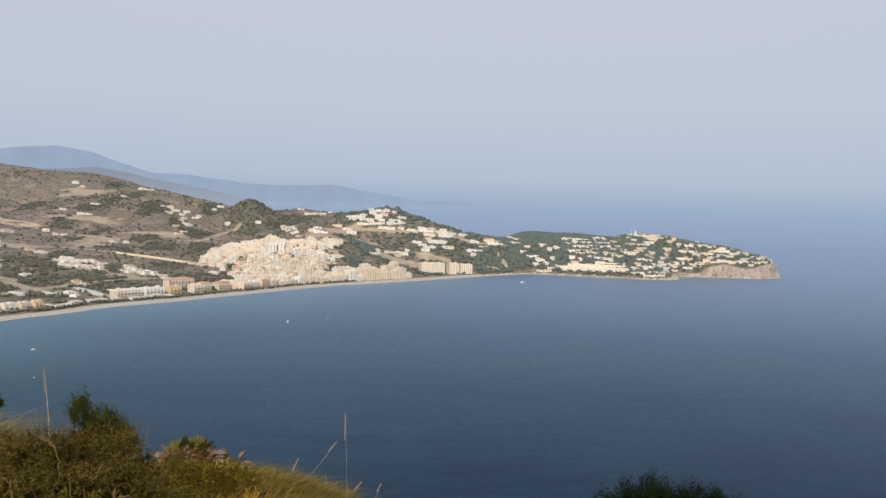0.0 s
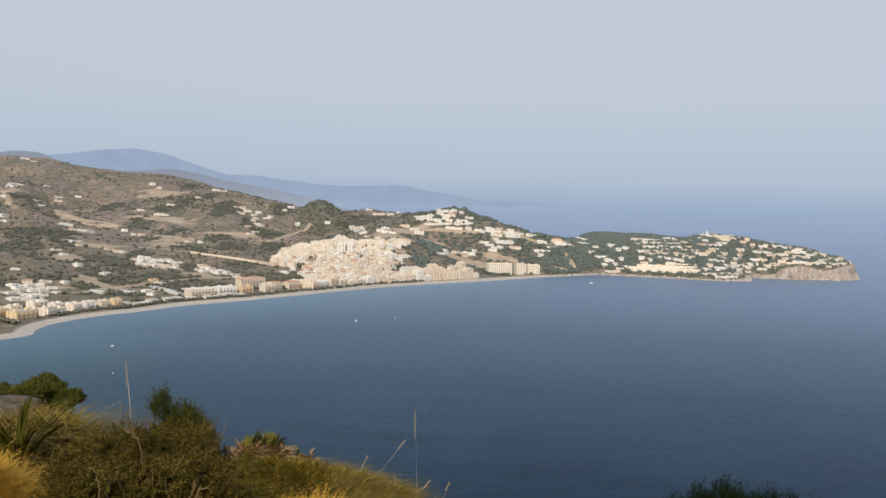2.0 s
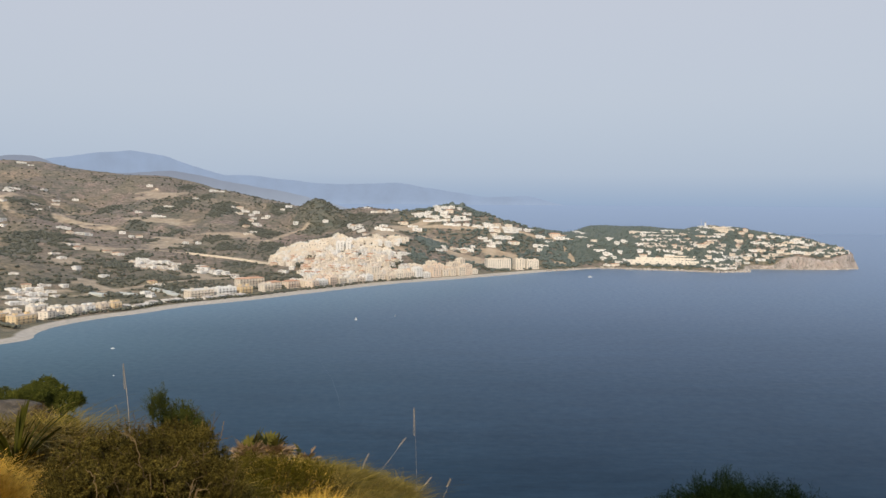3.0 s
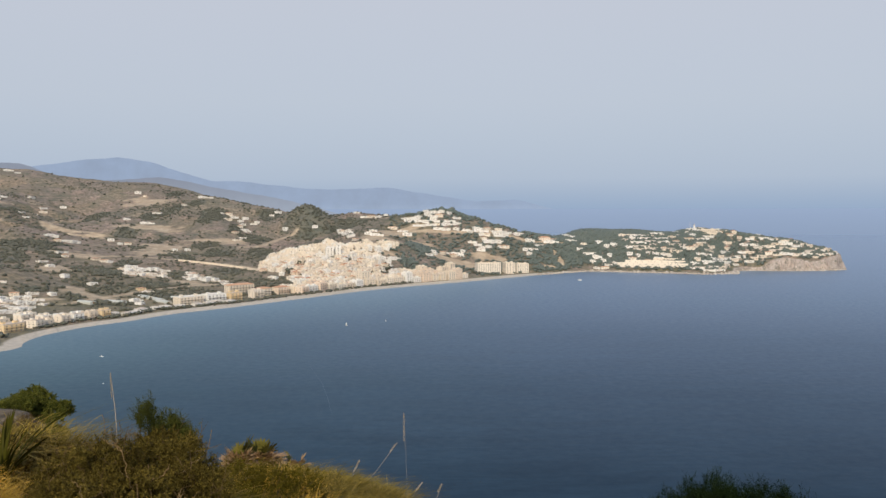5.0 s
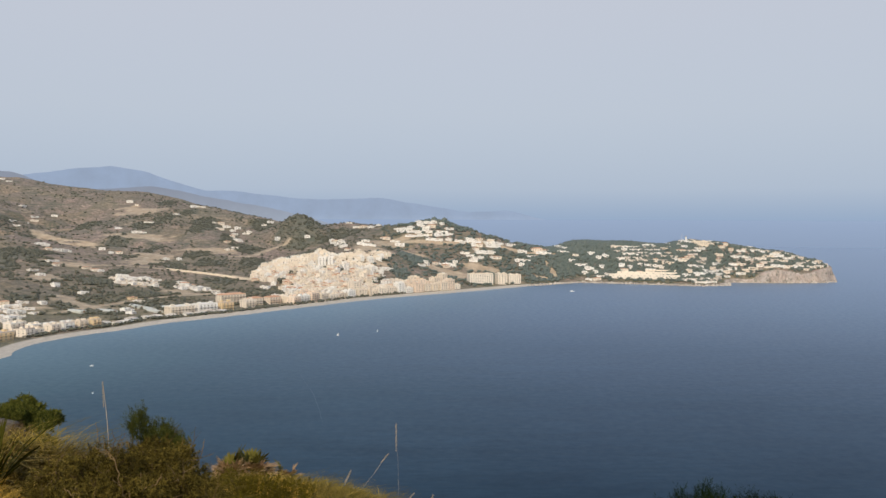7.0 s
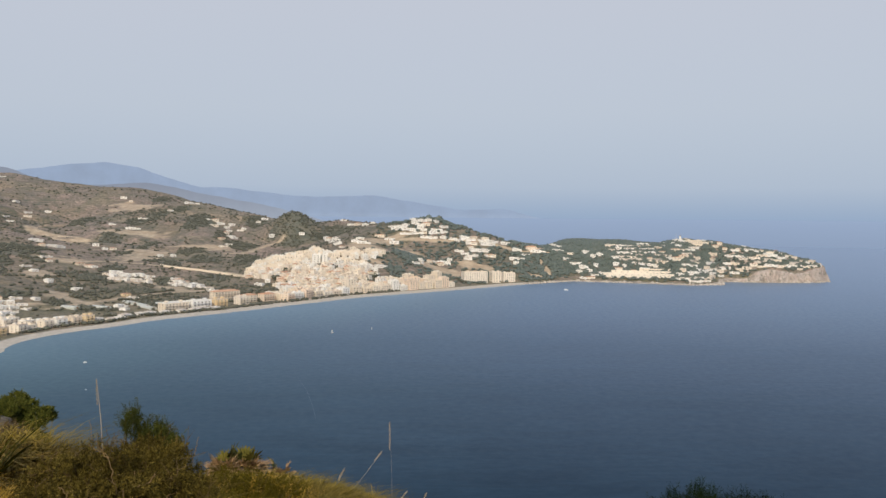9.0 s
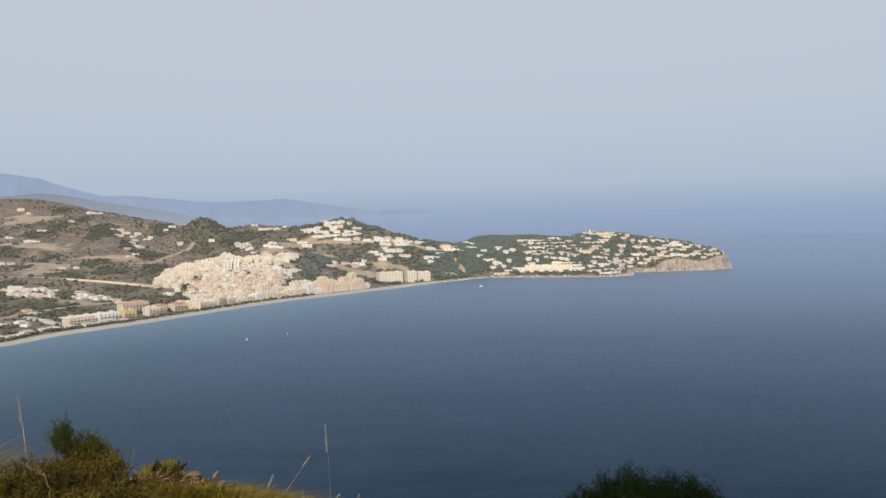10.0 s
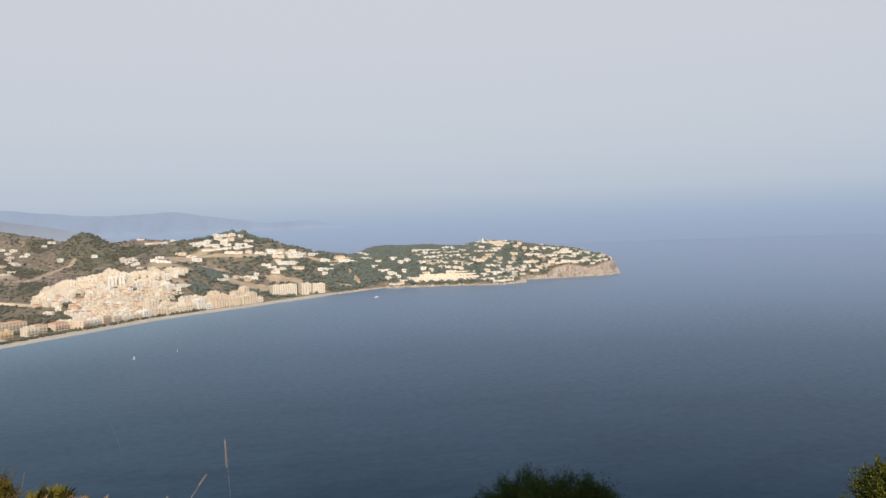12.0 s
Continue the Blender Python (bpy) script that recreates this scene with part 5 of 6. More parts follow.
def shrub(name, foot, lobes, sprigs, sprig_len, leaves, leaf_len, leaf_wid, mat, label, seed, rise=0.45, twigs=40, bare=0, twig_r=0.006, category="shrub", fill=0.75, bumps=0, lump_size=(0.30, 0.48), core=0.86):
    """A shrub: lobes (centre, radii) carry leafy sprigs that grow outward; branches join them to the foot."""
    r = np.random.default_rng(seed)
    root = new(name)
    root.location = foot
    foot = np.array(foot)
    if bumps:
        extra = []
        for cx, cy, cz, rx, ry, rz in lobes:
            for _ in range(bumps):
                e = unit(r.normal(size=3) * [1, 1, 0.8] + [0, -0.25, 0.35])
                q = r.uniform(*lump_size)
                extra.append((cx + e[0] * rx * 0.85, cy + e[1] * ry * 0.85, cz + e[2] * rz * 0.85, rx * q, ry * q, rz * q * 0.9))
        lobes = [(a, b, c, d_ * core, e_ * core, f_ * core) for a, b, c, d_, e_, f_ in lobes] + extra
    cen = np.array([l[:3] for l in lobes], float)
    rad = np.array([l[3:6] for l in lobes], float)
    weight = np.prod(rad, 1) ** (2 / 3)
    which = r.choice(len(lobes), sprigs, p=weight / weight.sum())
    d = unit(r.normal(size=(sprigs, 3)))
    d[:, 2] = np.abs(d[:, 2]) * 1.1 - 0.25
    d = unit(d)
    depth = r.uniform(fill, 1.02, sprigs) ** 0.7
    lump = 1 + 0.22 * np.sin(d[:, 0] * 7 + which) * np.sin(d[:, 2] * 9 + which * 2) + 0.12 * np.sin(d[:, 1] * 15)
    start = cen[which] + d * rad[which] * (depth * lump)[:, None]
    way = unit(d * 0.8 + np.array([0, 0, rise]) + 0.55 * r.normal(size=(sprigs, 3)))
    ln = sprig_len * r.uniform(0.5, 1.35, sprigs)
    t = r.uniform(0.0, 1.0, (sprigs, leaves))
    base = start[:, None] + way[:, None] * (t * ln[:, None])[..., None]
    lw = unit(way[:, None] * 0.7 + 0.8 * r.normal(size=(sprigs, leaves, 3)))
    n = sprigs * leaves
    v, f = leaf_quads(base.reshape(-1, 3), lw.reshape(-1, 3), leaf_len * r.uniform(0.6, 1.3, n), leaf_wid * r.uniform(0.7, 1.3, n), r)
    part("foliage", raw_mesh("foliage", v - foot, f, mat), None, root)["kind"] = "stuff"
    pick = r.choice(sprigs, twigs, replace=False)
    end = start[pick] + way[pick] * (ln[pick] * 0.6)[:, None]
    s = np.linspace(0, 1, 7)[None, :, None]
    begin = foot + r.normal(size=(twigs, 3)) * np.array([0.12, 0.12, 0.0]) * rad.max()
    path = begin[:, None] * (1 - s) + end[:, None] * s + 0.05 * rad.max() * r.normal(size=(twigs, 7, 3)) * np.sin(math.pi * s)
    v, f = tubes(path, twig_r * 1.8, twig_r * 0.5)
    part("branchwork", raw_mesh("branchwork", v - foot, f, TWIG), None, root)["kind"] = "stuff"
    if bare:
        pick = r.choice(np.flatnonzero(d[:, 1] < 0.2), bare, replace=False)
        a = start[pick] * 0.97 + 0.03 * cen[which[pick]]
        w = unit(d[pick] * 0.5 + np.array([0, -0.3, 0.6]) + 0.7 * r.normal(size=(bare, 3)))
        s5 = np.linspace(0, 1, 7)[None, :, None]
        L = r.uniform(0.05, 0.12, bare)[:, None, None]
        bow = 0.25 * unit(r.normal(size=(bare, 3)))[:, None]
        path = a[:, None] + (w[:, None] * s5 + bow * s5 ** 2) * L + 0.003 * r.normal(size=(bare, 7, 3))
        forks = path[:, 3:4] + unit(w + 0.8 * r.normal(size=(bare, 3)))[:, None] * s5 * L * 0.5
        v1, f1 = tubes(path, 0.0019, 0.0007)
        v2, f2 = tubes(forks, 0.0012, 0.0005)
        part("brushwood", raw_mesh("brushwood", np.concatenate([v1, v2]) - foot, np.concatenate([f1, f2 + len(v1)]), TWIG), None, root, "bare dry twigs")["kind"] = "stuff"
    return tagged(root, label, category)


def g_at(x, y):
    return float(slope_at(np.array([x]), np.array([y]))[0])


def blades(tufts, seed, curl=0.5, droop=0.28):
    """Bent grass blades: tufts of x, y, radius, count, length, width, lean x, lean y."""
    r = np.random.default_rng(seed)
    vs, fs, off = [], [], 0
    for x, y, rad, n, length, width, lx, ly in tufts:
        a, q = r.uniform(0, 6.283, n), np.sqrt(r.uniform(0, 1, n)) * rad
        bx, by = x + np.cos(a) * q, y + np.sin(a) * q
        base = np.stack([bx, by, slope_at(bx, by) - 0.02], -1)
        out = np.stack([np.cos(a) * 0.5 + lx, np.sin(a) * 0.5 + ly, np.zeros(n)], -1) + 0.55 * r.normal(size=(n, 3)) * [1, 1, 0]
        L = length * r.uniform(0.45, 1.15, n)
        s = np.linspace(0, 1, 5)[None, :, None]
        path = base[:, None] + (np.array([0, 0, 1.0]) * s * (1 - droop * s) + out[:, None] * curl * s ** 1.8) * L[:, None, None]
        side = unit(np.cross(out + 0.3 * r.normal(size=(n, 3)), [0, 0, 1.0]))
        w = (width * r.uniform(0.6, 1.3, n))[:, None, None] * np.array([1, 0.95, 0.8, 0.55, 0.08])[None, :, None] / 2
        v = np.stack([path - side[:, None] * w, path + side[:, None] * w], 2).reshape(-1, 3)
        i = (np.arange(n)[:, None] * 10 + np.arange(4)[None] * 2)[..., None] + np.array([0, 1, 3, 2])
        vs.append(v)
        fs.append(i.reshape(-1, 4) + off)
        off += len(v)
    return np.concatenate(vs), np.concatenate(fs)


def grass(name, tufts, mat, label, seed, curl=0.5, droop=0.28):
    v, f = blades(tufts, seed, curl, droop)
    return tagged(new(name, raw_mesh(name, v, f, mat)), label, "grass", kind="stuff")


def scatter_tufts(n, x0, x1, y0, y1, rad, count, length, width, seed, lean=(0.1, 0.0), keep=None):
    r = np.random.default_rng(seed)
    out = []
    while len(out) < n:
        x, y = r.uniform(x0, x1), r.uniform(y0, y1)
        if keep is None or keep(x, y):
            out.append((x, y, rad * r.uniform(0.6, 1.3), int(count * r.uniform(0.7, 1.3)), length * r.uniform(0.75, 1.2), width, *lean))
    return out


# the big olive-green shrub
olive = shrub("olive_shrub", (-1.2, 3.75, g_at(-1.2, 3.75)), [(-1.40, 3.28, 118.86, 0.10, 0.12, 0.11), (-1.43, 3.50, 118.87, 0.13, 0.15, 0.13), (-1.34, 3.61, 118.88, 0.16, 0.16, 0.15), (-1.27, 3.84, 118.82, 0.16, 0.18, 0.14),
      (-1.21, 4.02, 118.79, 0.15, 0.18, 0.14), (-1.11, 4.09, 118.68, 0.13, 0.17, 0.13), (-1.00, 3.99, 118.60, 0.11, 0.13, 0.12), (-1.06, 3.67, 118.70, 0.17, 0.18, 0.17), (-1.19, 3.45, 118.82, 0.18, 0.18, 0.17),
      (-1.30, 3.22, 118.86, 0.16, 0.16, 0.15), (-1.34, 4.26, 118.82, 0.09, 0.12, 0.09), (-1.23, 4.29, 118.77, 0.08, 0.11, 0.09), (-1.15, 3.8, 118.50, 0.30, 0.34, 0.30), (-1.38, 3.5, 118.55, 0.24, 0.30, 0.26), (-1.02, 3.4, 118.56, 0.16, 0.16, 0.18)],
      8000, 0.050, 30, 0.014, 0.0032, OLIVE_LEAF, "large olive-green spiny shrub with dry twigs on the slope", 3, bumps=9, lump_size=(0.26, 0.46), core=0.8, bare=300, twigs=110, fill=0.74)


def branch(root, pts, r0, r1, mat, label="bare dry branch"):
    """One crooked branch through the points given."""
    pts = np.array(pts, float)
    t = np.linspace(0, len(pts) - 1, 16)
    path = np.stack([np.interp(t, np.arange(len(pts)), pts[:, c]) for c in range(3)], -1)
    path[1:-1] += np.random.default_rng(len(root.children)).normal(size=(14, 3)) * 0.003
    v, f = tubes(path[None], r0, r1, 6)
    part("dead_branch", raw_mesh("dead_branch", v - np.array(root.location), f, mat), None, root, label)


def dead_branch(root, at, way, length, radius, seed, mat, spread=0.8):
    """A bare branch that forks twice."""
    r = np.random.default_rng(seed)
    vs, fs, off = [], [], 0
    level = [(np.array(at, float), unit(np.array(way, float)), length, radius)]
    for depth in range(3):
        nxt = []
        for p, w, ln, rad in level:
            s = np.linspace(0, 1, 7)[:, None]
            path = p + (w * s + 0.22 * r.normal(size=3) * s ** 2) * ln + 0.012 * ln * r.normal(size=(7, 3)) * s
            v, f = tubes(path[None], rad, rad * 0.55)
            vs.append(v)
            fs.append(f + off)
            off += len(v)
            for i in (4, 6, 6) if depth < 2 else (5, 6):
                q = unit(unit(path[i] - path[i - 1]) + spread * r.normal(size=3) * [1, 0.6, 0.8])
                nxt.append((path[i], q, ln * r.uniform(0.45, 0.8), rad * 0.58))
        level = nxt
    v, f = np.concatenate(vs), np.concatenate(fs)
    part("dead_branch", raw_mesh("dead_branch", v - np.array(root.location), f, mat), None, root, "bare forked dry branch")


branch(olive, [(-1.30, 3.46, 119.19), (-1.28, 3.45, 119.12), (-1.25, 3.45, 119.08), (-1.22, 3.45, 119.04), (-1.20, 3.44, 118.99), (-1.19, 3.43, 118.94)], 0.0010, 0.0021, BARE_WOOD)
branch(olive, [(-1.22, 3.45, 119.04), (-1.26, 3.46, 119.07), (-1.31, 3.47, 119.09)], 0.0026, 0.0012, BARE_WOOD)
branch(olive, [(-1.24, 3.45, 119.07), (-1.22, 3.46, 119.12), (-1.23, 3.46, 119.16)], 0.0022, 0.0010, TWIG)
branch(olive, [(-1.26, 3.06, 119.05), (-1.23, 3.05, 119.03), (-1.22, 3.05, 119.0), (-1.215, 3.05, 118.90)], 0.0009, 0.0016, BARE_WOOD)
branch(olive, [(-1.14, 3.52, 118.97), (-1.13, 3.50, 118.90), (-1.12, 3.50, 118.85), (-1.11, 3.52, 118.75)], 0.0012, 0.0026, BARE_WOOD)
branch(olive, [(-1.13, 3.48, 118.91), (-1.07, 3.49, 118.93), (-1.05, 3.51, 118.97)], 0.0026, 0.0012, BARE_WOOD)
branch(olive, [(-1.08, 4.16, 118.80), (-1.06, 4.18, 118.88), (-1.05, 4.19, 118.94)], 0.0022, 0.0012, BARE_WOOD)
dead_branch(olive, (-1.00, 3.36, 118.82), (0.5, -0.2, 0.5), 0.060, 0.0036, 203, BARE_WOOD, 1.1)
dead_branch(olive, (-0.97, 3.36, 118.80), (0.2, -0.2, 0.9), 0.055, 0.0036, 204, BARE_WOOD, 1.1)
dead_branch(olive, (-0.95, 3.36, 118.81), (-0.6, -0.2, 0.5), 0.050, 0.0032, 209, BARE_WOOD, 1.1)
for i in range(5):
    dead_branch(olive, (-1.43 + 0.02 * i, 4.0, 118.88), (0.1 * i - 0.2, -0.1, 1), 0.070, 0.0022, 220 + i, TWIG, 0.7)
dead_branch(olive, (-1.15, 3.95, 118.98), (0.4, -0.1, 0.7), 0.06, 0.0014, 207, TWIG, 0.9)
dead_branch(olive, (-1.28, 3.70, 119.00), (-0.5, -0.3, 0.5), 0.06, 0.0014, 208, TWIG, 0.9)
dead_branch(olive, (-1.16, 3.56, 118.92), (-0.7, -0.3, 0.4), 0.07, 0.0014, 210, TWIG, 0.9)
# upright dark sprigs on its crown
shrub("rosemary_bush", (-1.38, 4.42, g_at(-1.38, 4.42)), [(-1.44, 4.40, 118.90, 0.030, 0.05, 0.09), (-1.34, 4.42, 118.84, 0.07, 0.07, 0.07), (-1.27, 4.42, 118.80, 0.05, 0.07, 0.06), (-1.37, 4.45, 118.70, 0.10, 0.1, 0.10)],
      900, 0.075, 30, 0.018, 0.0022, GREEN_LEAF, "dark green upright sprigs growing behind the shrub", 5, rise=3.0, twigs=20, twig_r=0.002)
# dark shrubs below the view point
shrub("broom_shrub", (2.55, 7.3, 116.55), [(2.45, 7.40, 117.21, 0.34, 0.40, 0.38), (2.22, 7.42, 117.08, 0.32, 0.36, 0.36), (2.75, 7.35, 117.16, 0.36, 0.36, 0.36), (3.06, 7.30, 117.18, 0.22, 0.30, 0.34), (2.0, 7.45, 117.0, 0.25, 0.3, 0.38), (3.22, 7.2, 117.0, 0.22, 0.3, 0.36)],
      8500, 0.11, 18, 0.045, 0.0032, DARK_LEAF, "dark green broom shrub with fine upright stems", 9, rise=2.2, twigs=60, fill=0.5)
shrub("mastic_shrub", (4.95, 5.9, 116.4), [(5.05, 5.85, 117.62, 0.22, 0.3, 0.24), (5.22, 5.8, 117.5, 0.34, 0.3, 0.34), (4.90, 5.88, 117.36, 0.17, 0.26, 0.22)],
      1800, 0.09, 13, 0.026, 0.011, PINE_LEAF, "mastic shrub with small light green leaves", 13, twigs=40, fill=0.6)
shrub("broom_shrub", (4.4, 5.6, 116.6), [(4.52, 5.60, 117.38, 0.10, 0.18, 0.18)],
      170, 0.08, 12, 0.03, 0.012, DARK_LEAF, "small dark shrub on the slope", 15, rise=1.0, twigs=12)
shrub("broom_shrub", (3.9, 5.4, 116.9), [(3.88, 5.33, 117.54, 0.11, 0.13, 0.18)],
      170, 0.10, 10, 0.032, 0.014, PINE_LEAF, "small light green shrub on the slope", 16, rise=1.0, twigs=10)

shrub("low_shrub", (-1.50, 7.63, g_at(-1.50, 7.63)), [(-1.73, 7.75, 117.51, 0.24, 0.24, 0.19), (-1.44, 7.60, 117.49, 0.26, 0.26, 0.21), (-1.26, 8.21, 117.33, 0.2, 0.2, 0.16), (-1.61, 6.95, 117.59, 0.22, 0.22, 0.18)],
      1500, 0.10, 18, 0.030, 0.0042, LOW_LEAF, "low green shrub among the grass by the palm", 17, rise=1.0, twigs=40, fill=0.5)

shrub("dry_shrub", (-2.66, 5.75, g_at(-2.66, 5.75)), [(-2.72, 5.75, 118.50, 0.12, 0.14, 0.10), (-2.88, 5.60, 118.45, 0.11, 0.13, 0.10), (-2.55, 5.62, 118.44, 0.11, 0.12, 0.10), (-2.70, 5.68, 118.32, 0.22, 0.18, 0.15)],
      1500, 0.05, 20, 0.016, 0.003, TWIG, "dry brown heather-like shrub beside the outcrop", 18, rise=0.8, twigs=40, twig_r=0.002, fill=0.6)

# pine crown down the slope
pine = shrub("pine_tree", (-12.4, 27.2, g_at(-12.4, 27.2)), [(-12.55, 27.2, 113.84, 0.58, 0.9, 0.52), (-12.95, 27.0, 113.76, 0.50, 0.8, 0.42), (-12.05, 27.3, 113.55, 0.56, 0.8, 0.48), (-12.5, 26.8, 113.15, 0.95, 0.9, 0.55), (-13.65, 27.0, 113.86, 0.30, 0.4, 0.28)],
             7500, 0.09, 18, 0.06, 0.016, PINE_LEAF, "round-crowned green pine tree down the slope", 21, bumps=13, lump_size=(0.22, 0.40), core=0.72, rise=0.5, twigs=60, twig_r=0.03, category="tree", fill=0.7)
bx, by = -12.4, 27.2
path = np.array([[[bx + 0.1 * math.sin(i), by, g_at(bx, by) - 0.3 + i * 0.24] for i in range(6)]])
v, f = tubes(path, 0.16, 0.07, 8)
part("trunk", raw_mesh("trunk", v - np.array(pine.location), f, TWIG), None, pine)

# ---------------------------------------------------------------- grasses


def golden_bank(x, y):
    return math.hypot((x + 1.75) / 0.33, (y - 3.35) / 0.44) + 0.25 * noise.noise(Vector((x * 6, y * 6, 0))) < 0.95


grass("golden_tuft_grass", scatter_tufts(480, -2.05, -1.44, 2.95, 3.75, 0.06, 70, 0.14, 0.003, 31, (-0.1, 0), golden_bank), DRY_GRASS, "short dry golden grass on the bank", 35, 1.0)
grass("golden_grass", scatter_tufts(60, -1.90, -1.20, 8.0, 8.95, 0.12, 90, 0.32, 0.006, 33) + scatter_tufts(50, -1.30, -0.98, 6.9, 7.5, 0.10, 90, 0.36, 0.007, 34), DRY_GRASS, "dry golden grass on the slope", 34, 0.6)
grass("tan_grass", scatter_tufts(150, -3.0, -1.72, 4.5, 6.0, 0.10, 40, 0.36, 0.010, 41, (0.35, -0.3)) + scatter_tufts(110, -3.0, -1.75, 4.4, 6.0, 0.12, 32, 0.34, 0.012, 46, (0.3, -0.6))
      + scatter_tufts(50, -2.6, -1.75, 4.0, 4.9, 0.1, 30, 0.30, 0.011, 47, (0.3, -0.7)) + scatter_tufts(60, -2.4, -0.2, 7.0, 9.2, 0.14, 60, 0.42, 0.006, 42, (0.2, 0))
      + scatter_tufts(70, -1.85, -1.42, 4.75, 5.6, 0.08, 40, 0.46, 0.006, 48, (0.05, -0.1))
      + scatter_tufts(120, -10, -3.2, 6.2, 14.5, 0.3, 60, 0.42, 0.010, 44, (0.2, 0)), TAN_GRASS, "arching tan grass among the shrubs", 43, 0.9, 0.62)


def bank(x, y):
    return x < -0.15 - 0.02 * y + 0.1 * (9 - y) and not (y < 8.95 and -2.0 < x < -1.15)


grass("green_grass", scatter_tufts(330, -2.3, 0.35, 7.4, 10.4, 0.13, 90, 0.33, 0.0085, 51, (0.2, -0.2), bank) + scatter_tufts(80, -3.2, -0.9, 9.4, 12.2, 0.2, 75, 0.27, 0.007, 52)
      + scatter_tufts(110, -2.5, -1.45, 4.8, 5.9, 0.12, 55, 0.42, 0.007, 53, (0.1, 0)), GREEN_GRASS, "yellow-green grass along the brink of the slope", 54, 0.8, 0.5)

# ---------------------------------------------------------------- fan palm with dead leaves


def palm_leaf(root, at, heading, rise, size, mat, seed, label=""):
    r = np.random.default_rng(seed)
    way = np.array([math.cos(heading) * math.cos(rise), math.sin(heading) * math.cos(rise), math.sin(rise)])
    side = unit(np.cross(way, [0, 0, 1.0]))
    hub = np.array(at) + way * size * 0.55
    s = np.linspace(0, 1, 5)[None, :, None]
    v, f = tubes(np.array(at)[None, None] * (1 - s) + hub[None, None] * s, 0.012, 0.007)
    vs, fs, off = [v], [f], len(v)
    up = np.cross(side, way)
    for i in range(13):
        a = radians(-78 + 13 * i)
        d = way * math.cos(a) + side * math.sin(a) + up * r.uniform(-0.05, 0.22)
        d = d / np.linalg.norm(d)
        w = np.cross(d, up)
        w = w / np.linalg.norm(w) * 0.025 * size / 0.5
        L = size * 0.75 * r.uniform(0.8, 1.05) * (0.75 + 0.25 * math.cos(a))
        tip = hub + d * L + np.array([0, 0, -0.12 * L])
        mid = hub + d * L * 0.5
        fold = up * 0.01
        vs.append(np.array([hub, mid - w, tip, mid + w, mid + fold]))
        fs.append(np.array([[0, 1, 4, 4], [1, 2, 4, 4], [2, 3, 4, 4], [3, 0, 4, 4]]) + off)
        off += 5
    tri = []
    for block in fs:
        for q in block:
            tri.append((q[0], q[1], q[2]))
            if q[2] != q[3]:
                tri.append((q[0], q[2], q[3]))
    part("leaf", raw_mesh("leaf", np.concatenate(vs), np.array(tri), mat), None, root, label)


def fan_palm(x, y, n_green, n_dead, size, seed, label):
    r = random.Random(seed)
    root = new("fan_palm")
    z = g_at(x, y) - 0.13
    root.location = (x, y, z)
    bm = bmesh.new()
    lathe(bm, [(0.07, -0.1), (0.09, 0.1), (0.06, 0.4)], 8)
    part("stem", bm, TWIG, root)
    for i in range(n_green):
        palm_leaf(root, (0, 0, 0.36), r.uniform(0, 6.28), radians(r.uniform(40, 75)), size * r.uniform(0.8, 1.1), PALM_GREEN, seed + i, "green fan leaf")
    for i in range(n_dead):
        palm_leaf(root, (0, 0, 0.34), r.uniform(2.8, 6.6), radians(r.uniform(8, 62)), size * r.uniform(0.55, 0.9), PALM_DEAD, seed + 50 + i, "dead grey-brown fan leaf")
    return tagged(root, label, "palm")


fan_palm(-2.10, 10.75, 5, 38, 0.34, 61, "dwarf fan palm with green and dead leaves")
fan_palm(-2.34, 10.6, 3, 30, 0.32, 71, "dwarf fan palm with green and dead leaves")
fan_palm(-1.72, 11.0, 1, 18, 0.27, 81, "dwarf fan palm with mostly dead leaves")

# strap-leaved plant at the edge of the bank
strap_root = new("strap_leaf_plant")
sx0, sy0 = -2.08, 4.2
strap_root.location = (sx0, sy0, g_at(sx0, sy0))
sr = np.random.default_rng(91)
for i in range(40):
    a, ln = sr.uniform(0, 6.283), sr.uniform(0.34, 0.58)
    way = np.array([math.cos(a), math.sin(a), 0]) * sr.uniform(0.15, 0.6)
    s = np.linspace(0, 1, 8)[:, None]
    path = np.array([0, 0, 0.02]) + (np.array([0, 0, 1.0]) * s * (1 - 0.25 * s) + way * s ** 1.6) * ln
    side = np.array([-math.sin(a), math.cos(a), 0]) * 0.010
    w = np.array([0.7, 0.9, 1, 1, 0.9, 0.75, 0.5, 0.05])[:, None]
    mid = path + np.array([0, 0, -0.006])
    v = np.stack([path - side * w, mid, path + side * w], 1).reshape(-1, 3)
    f = [(3 * j + c, 3 * j + c + 1, 3 * j + c + 4, 3 * j + c + 3) for j in range(7) for c in range(2)]
    part("leaf", raw_mesh("leaf", v, f, STRAP), None, strap_root)
tagged(strap_root, "dark green plant with long strap leaves", "plant")


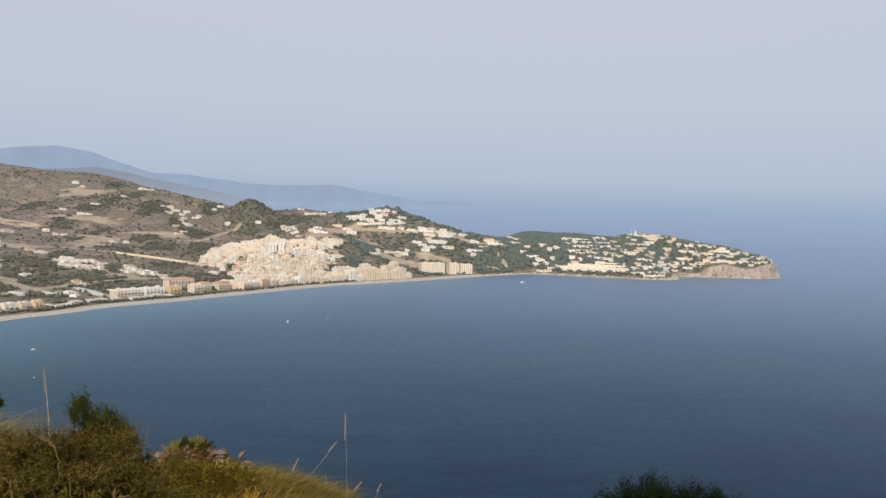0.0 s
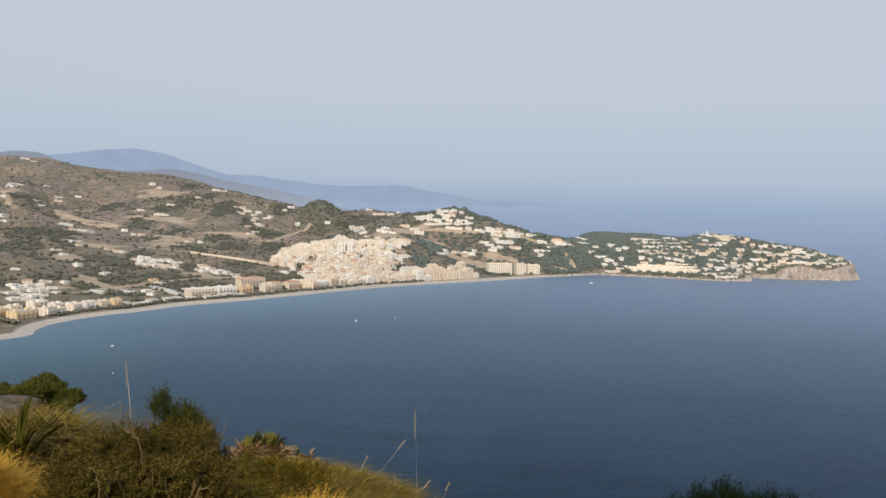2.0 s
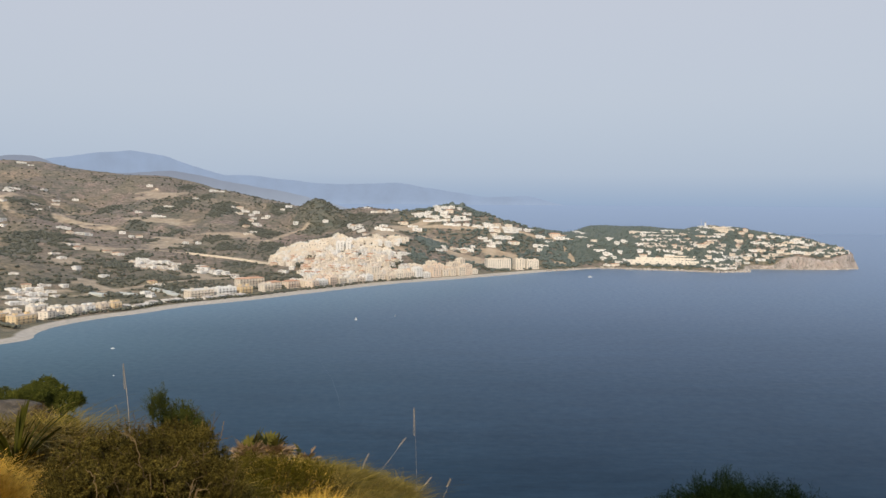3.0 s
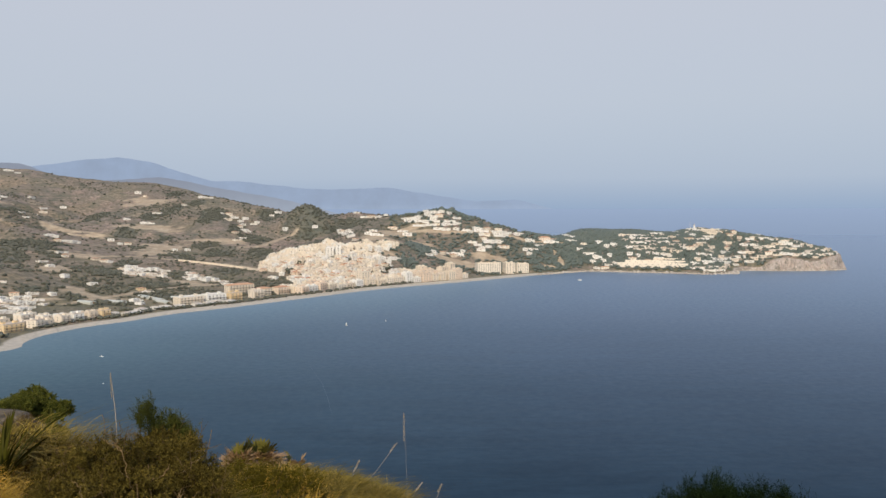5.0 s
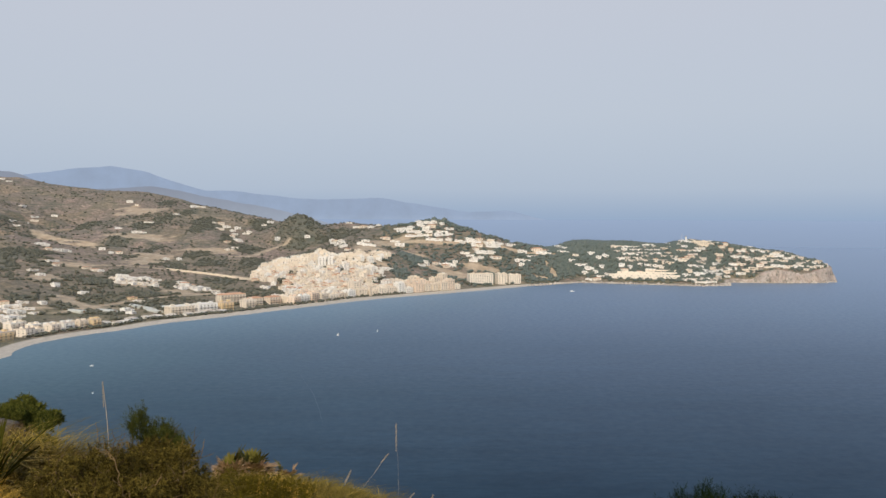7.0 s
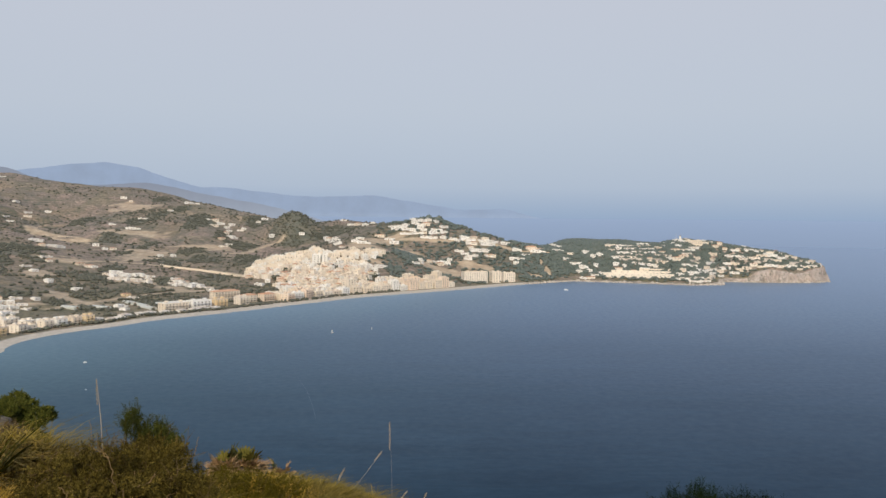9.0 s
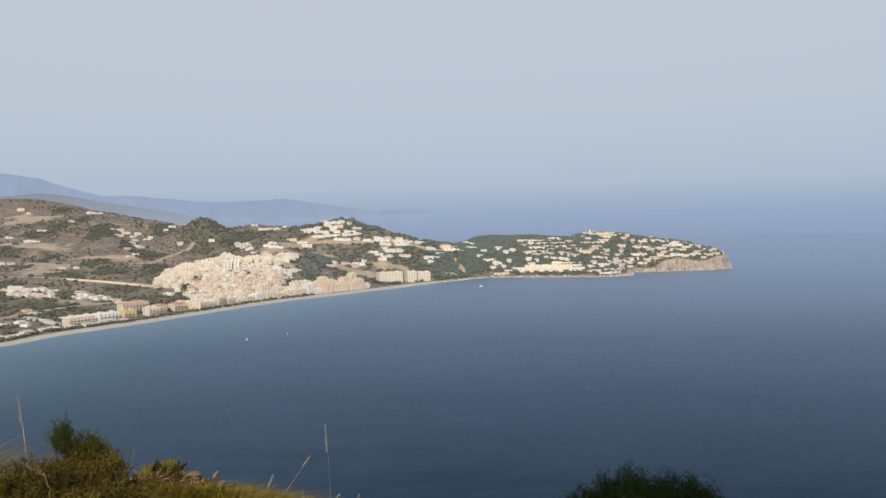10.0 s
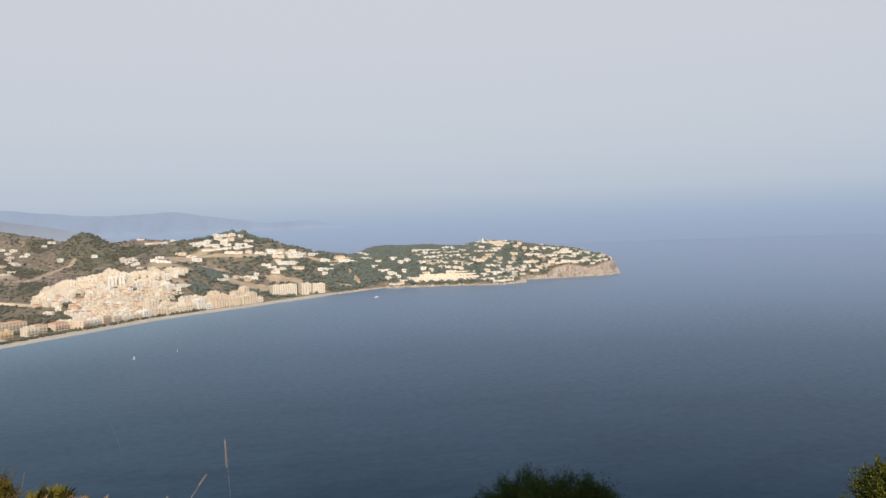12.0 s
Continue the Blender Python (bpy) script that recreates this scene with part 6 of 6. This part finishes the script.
# ---------------------------------------------------------------- flower stalks
def stalk(foot, tip, head, radius, label, seed, puff=0.012):
    """A dry stem whose top part, of length head, is a loose spike of seeds."""
    r = np.random.default_rng(seed)
    root = new("flower_stalk")
    foot, tip = np.array(foot, float), np.array(tip, float)
    root.location = foot
    s = np.linspace(0, 1, 10)[None, :, None]
    bow = np.array([0.02, 0, 0]) * np.sin(math.pi * s)
    v, f = tubes((tip - foot)[None, None] * s + bow, radius, radius * 0.5, 6)
    part("stem", raw_mesh("stem", v, f, PALE_STEM), None, root)
    n = 260
    t = r.uniform(0, 1, n)
    axis = unit((tip - foot)[None])[0]
    taper = np.sin(math.pi * np.clip(t * 0.9 + 0.08, 0, 1))
    base = (tip - foot)[None] - axis * (t * head)[:, None] + r.normal(size=(n, 3)) * (puff * 0.45 * taper)[:, None]
    v, f = leaf_quads(base, unit(axis + 0.5 * r.normal(size=(n, 3))), np.full(n, puff * 1.6), np.full(n, puff * 0.7), r)
    part("seed_head", raw_mesh("seed_head", v, f, PALE_STEM), None, root, "dry seed head")
    return tagged(root, label, "stalk", "dry flower stalks")


stalk((-1.93, 5.32, g_at(-1.93, 5.32) - 0.03), (-1.97, 5.36, 119.0), 0.16, 0.0036, "tall dry flower stalk above the grass", 101, 0.0045)
stalk((-0.17, 5.75, g_at(-0.17, 5.75) - 0.03), (-0.18, 5.94, 118.6), 0.19, 0.0008, "thin dry stalk with a long seed head", 102, 0.005)
stalk((-1.15, 12.35, g_at(-1.15, 12.35) - 0.03), (-0.52, 12.83, 116.52), 0.18, 0.003, "leaning dry stalk with a pale seed head", 103, 0.010)
stalk((-1.2, 11.4, g_at(-1.2, 11.4) - 0.03), (-0.96, 11.49, 116.66), 0.18, 0.003, "leaning dry stalk with a pale seed head", 104, 0.010)
stalk((-0.35, 9.4, g_at(-0.35, 9.4) - 0.03), (-0.10, 9.5, 116.98), 0.12, 0.002, "short dry stalk at the brink of the slope", 105, 0.008)
stalk((-0.05, 9.6, g_at(-0.05, 9.6) - 0.03), (0.12, 9.7, 116.9), 0.10, 0.002, "short dry stalk at the brink of the slope", 106, 0.008)


# ---------------------------------------------------------------- rocks
k = Mat("pale_limestone", 0.9)
k.colour(k.ramp(k.noise(5, 8, 0.7), [(0.34, (0.035, 0.027, 0.017)), (0.5, (0.085, 0.064, 0.040)), (0.66, (0.17, 0.135, 0.095))]))
k.bump(k.noise(14, 6, 0.65), 0.04)
ROCK = k.m


def boulder(x, y, size, label, seed, lift=0.0):
    bm = bmesh.new()
    bmesh.ops.create_icosphere(bm, subdivisions=4, radius=1.0)
    for v in bm.verts:
        p = v.co * 1.3 + Vector((seed, seed * 2, 0))
        v.co *= 1 + 0.28 * noise.fractal(p, 1.0, 2.0, 4) + 0.10 * noise.noise(p * 3.1)
        v.co = Vector((v.co.x * size[0], v.co.y * size[1], v.co.z * size[2]))
    ob = new("boulder", finish("boulder", bm, ROCK))
    ob.location = (x, y, g_at(x, y) + lift)
    for p in ob.data.polygons:
        p.use_smooth = True
    return tagged(ob, label, "rock")


boulder(-9.05, 17.5, (1.15, 0.8, 0.30), "weathered brown limestone outcrop on the slope", 3, -0.02)
boulder(-2.52, 5.25, (0.10, 0.09, 0.09), "small pale stone among the grass", 5, 0.04)
boulder(-2.33, 5.35, (0.07, 0.06, 0.06), "small pale stone among the grass", 8, 0.03)
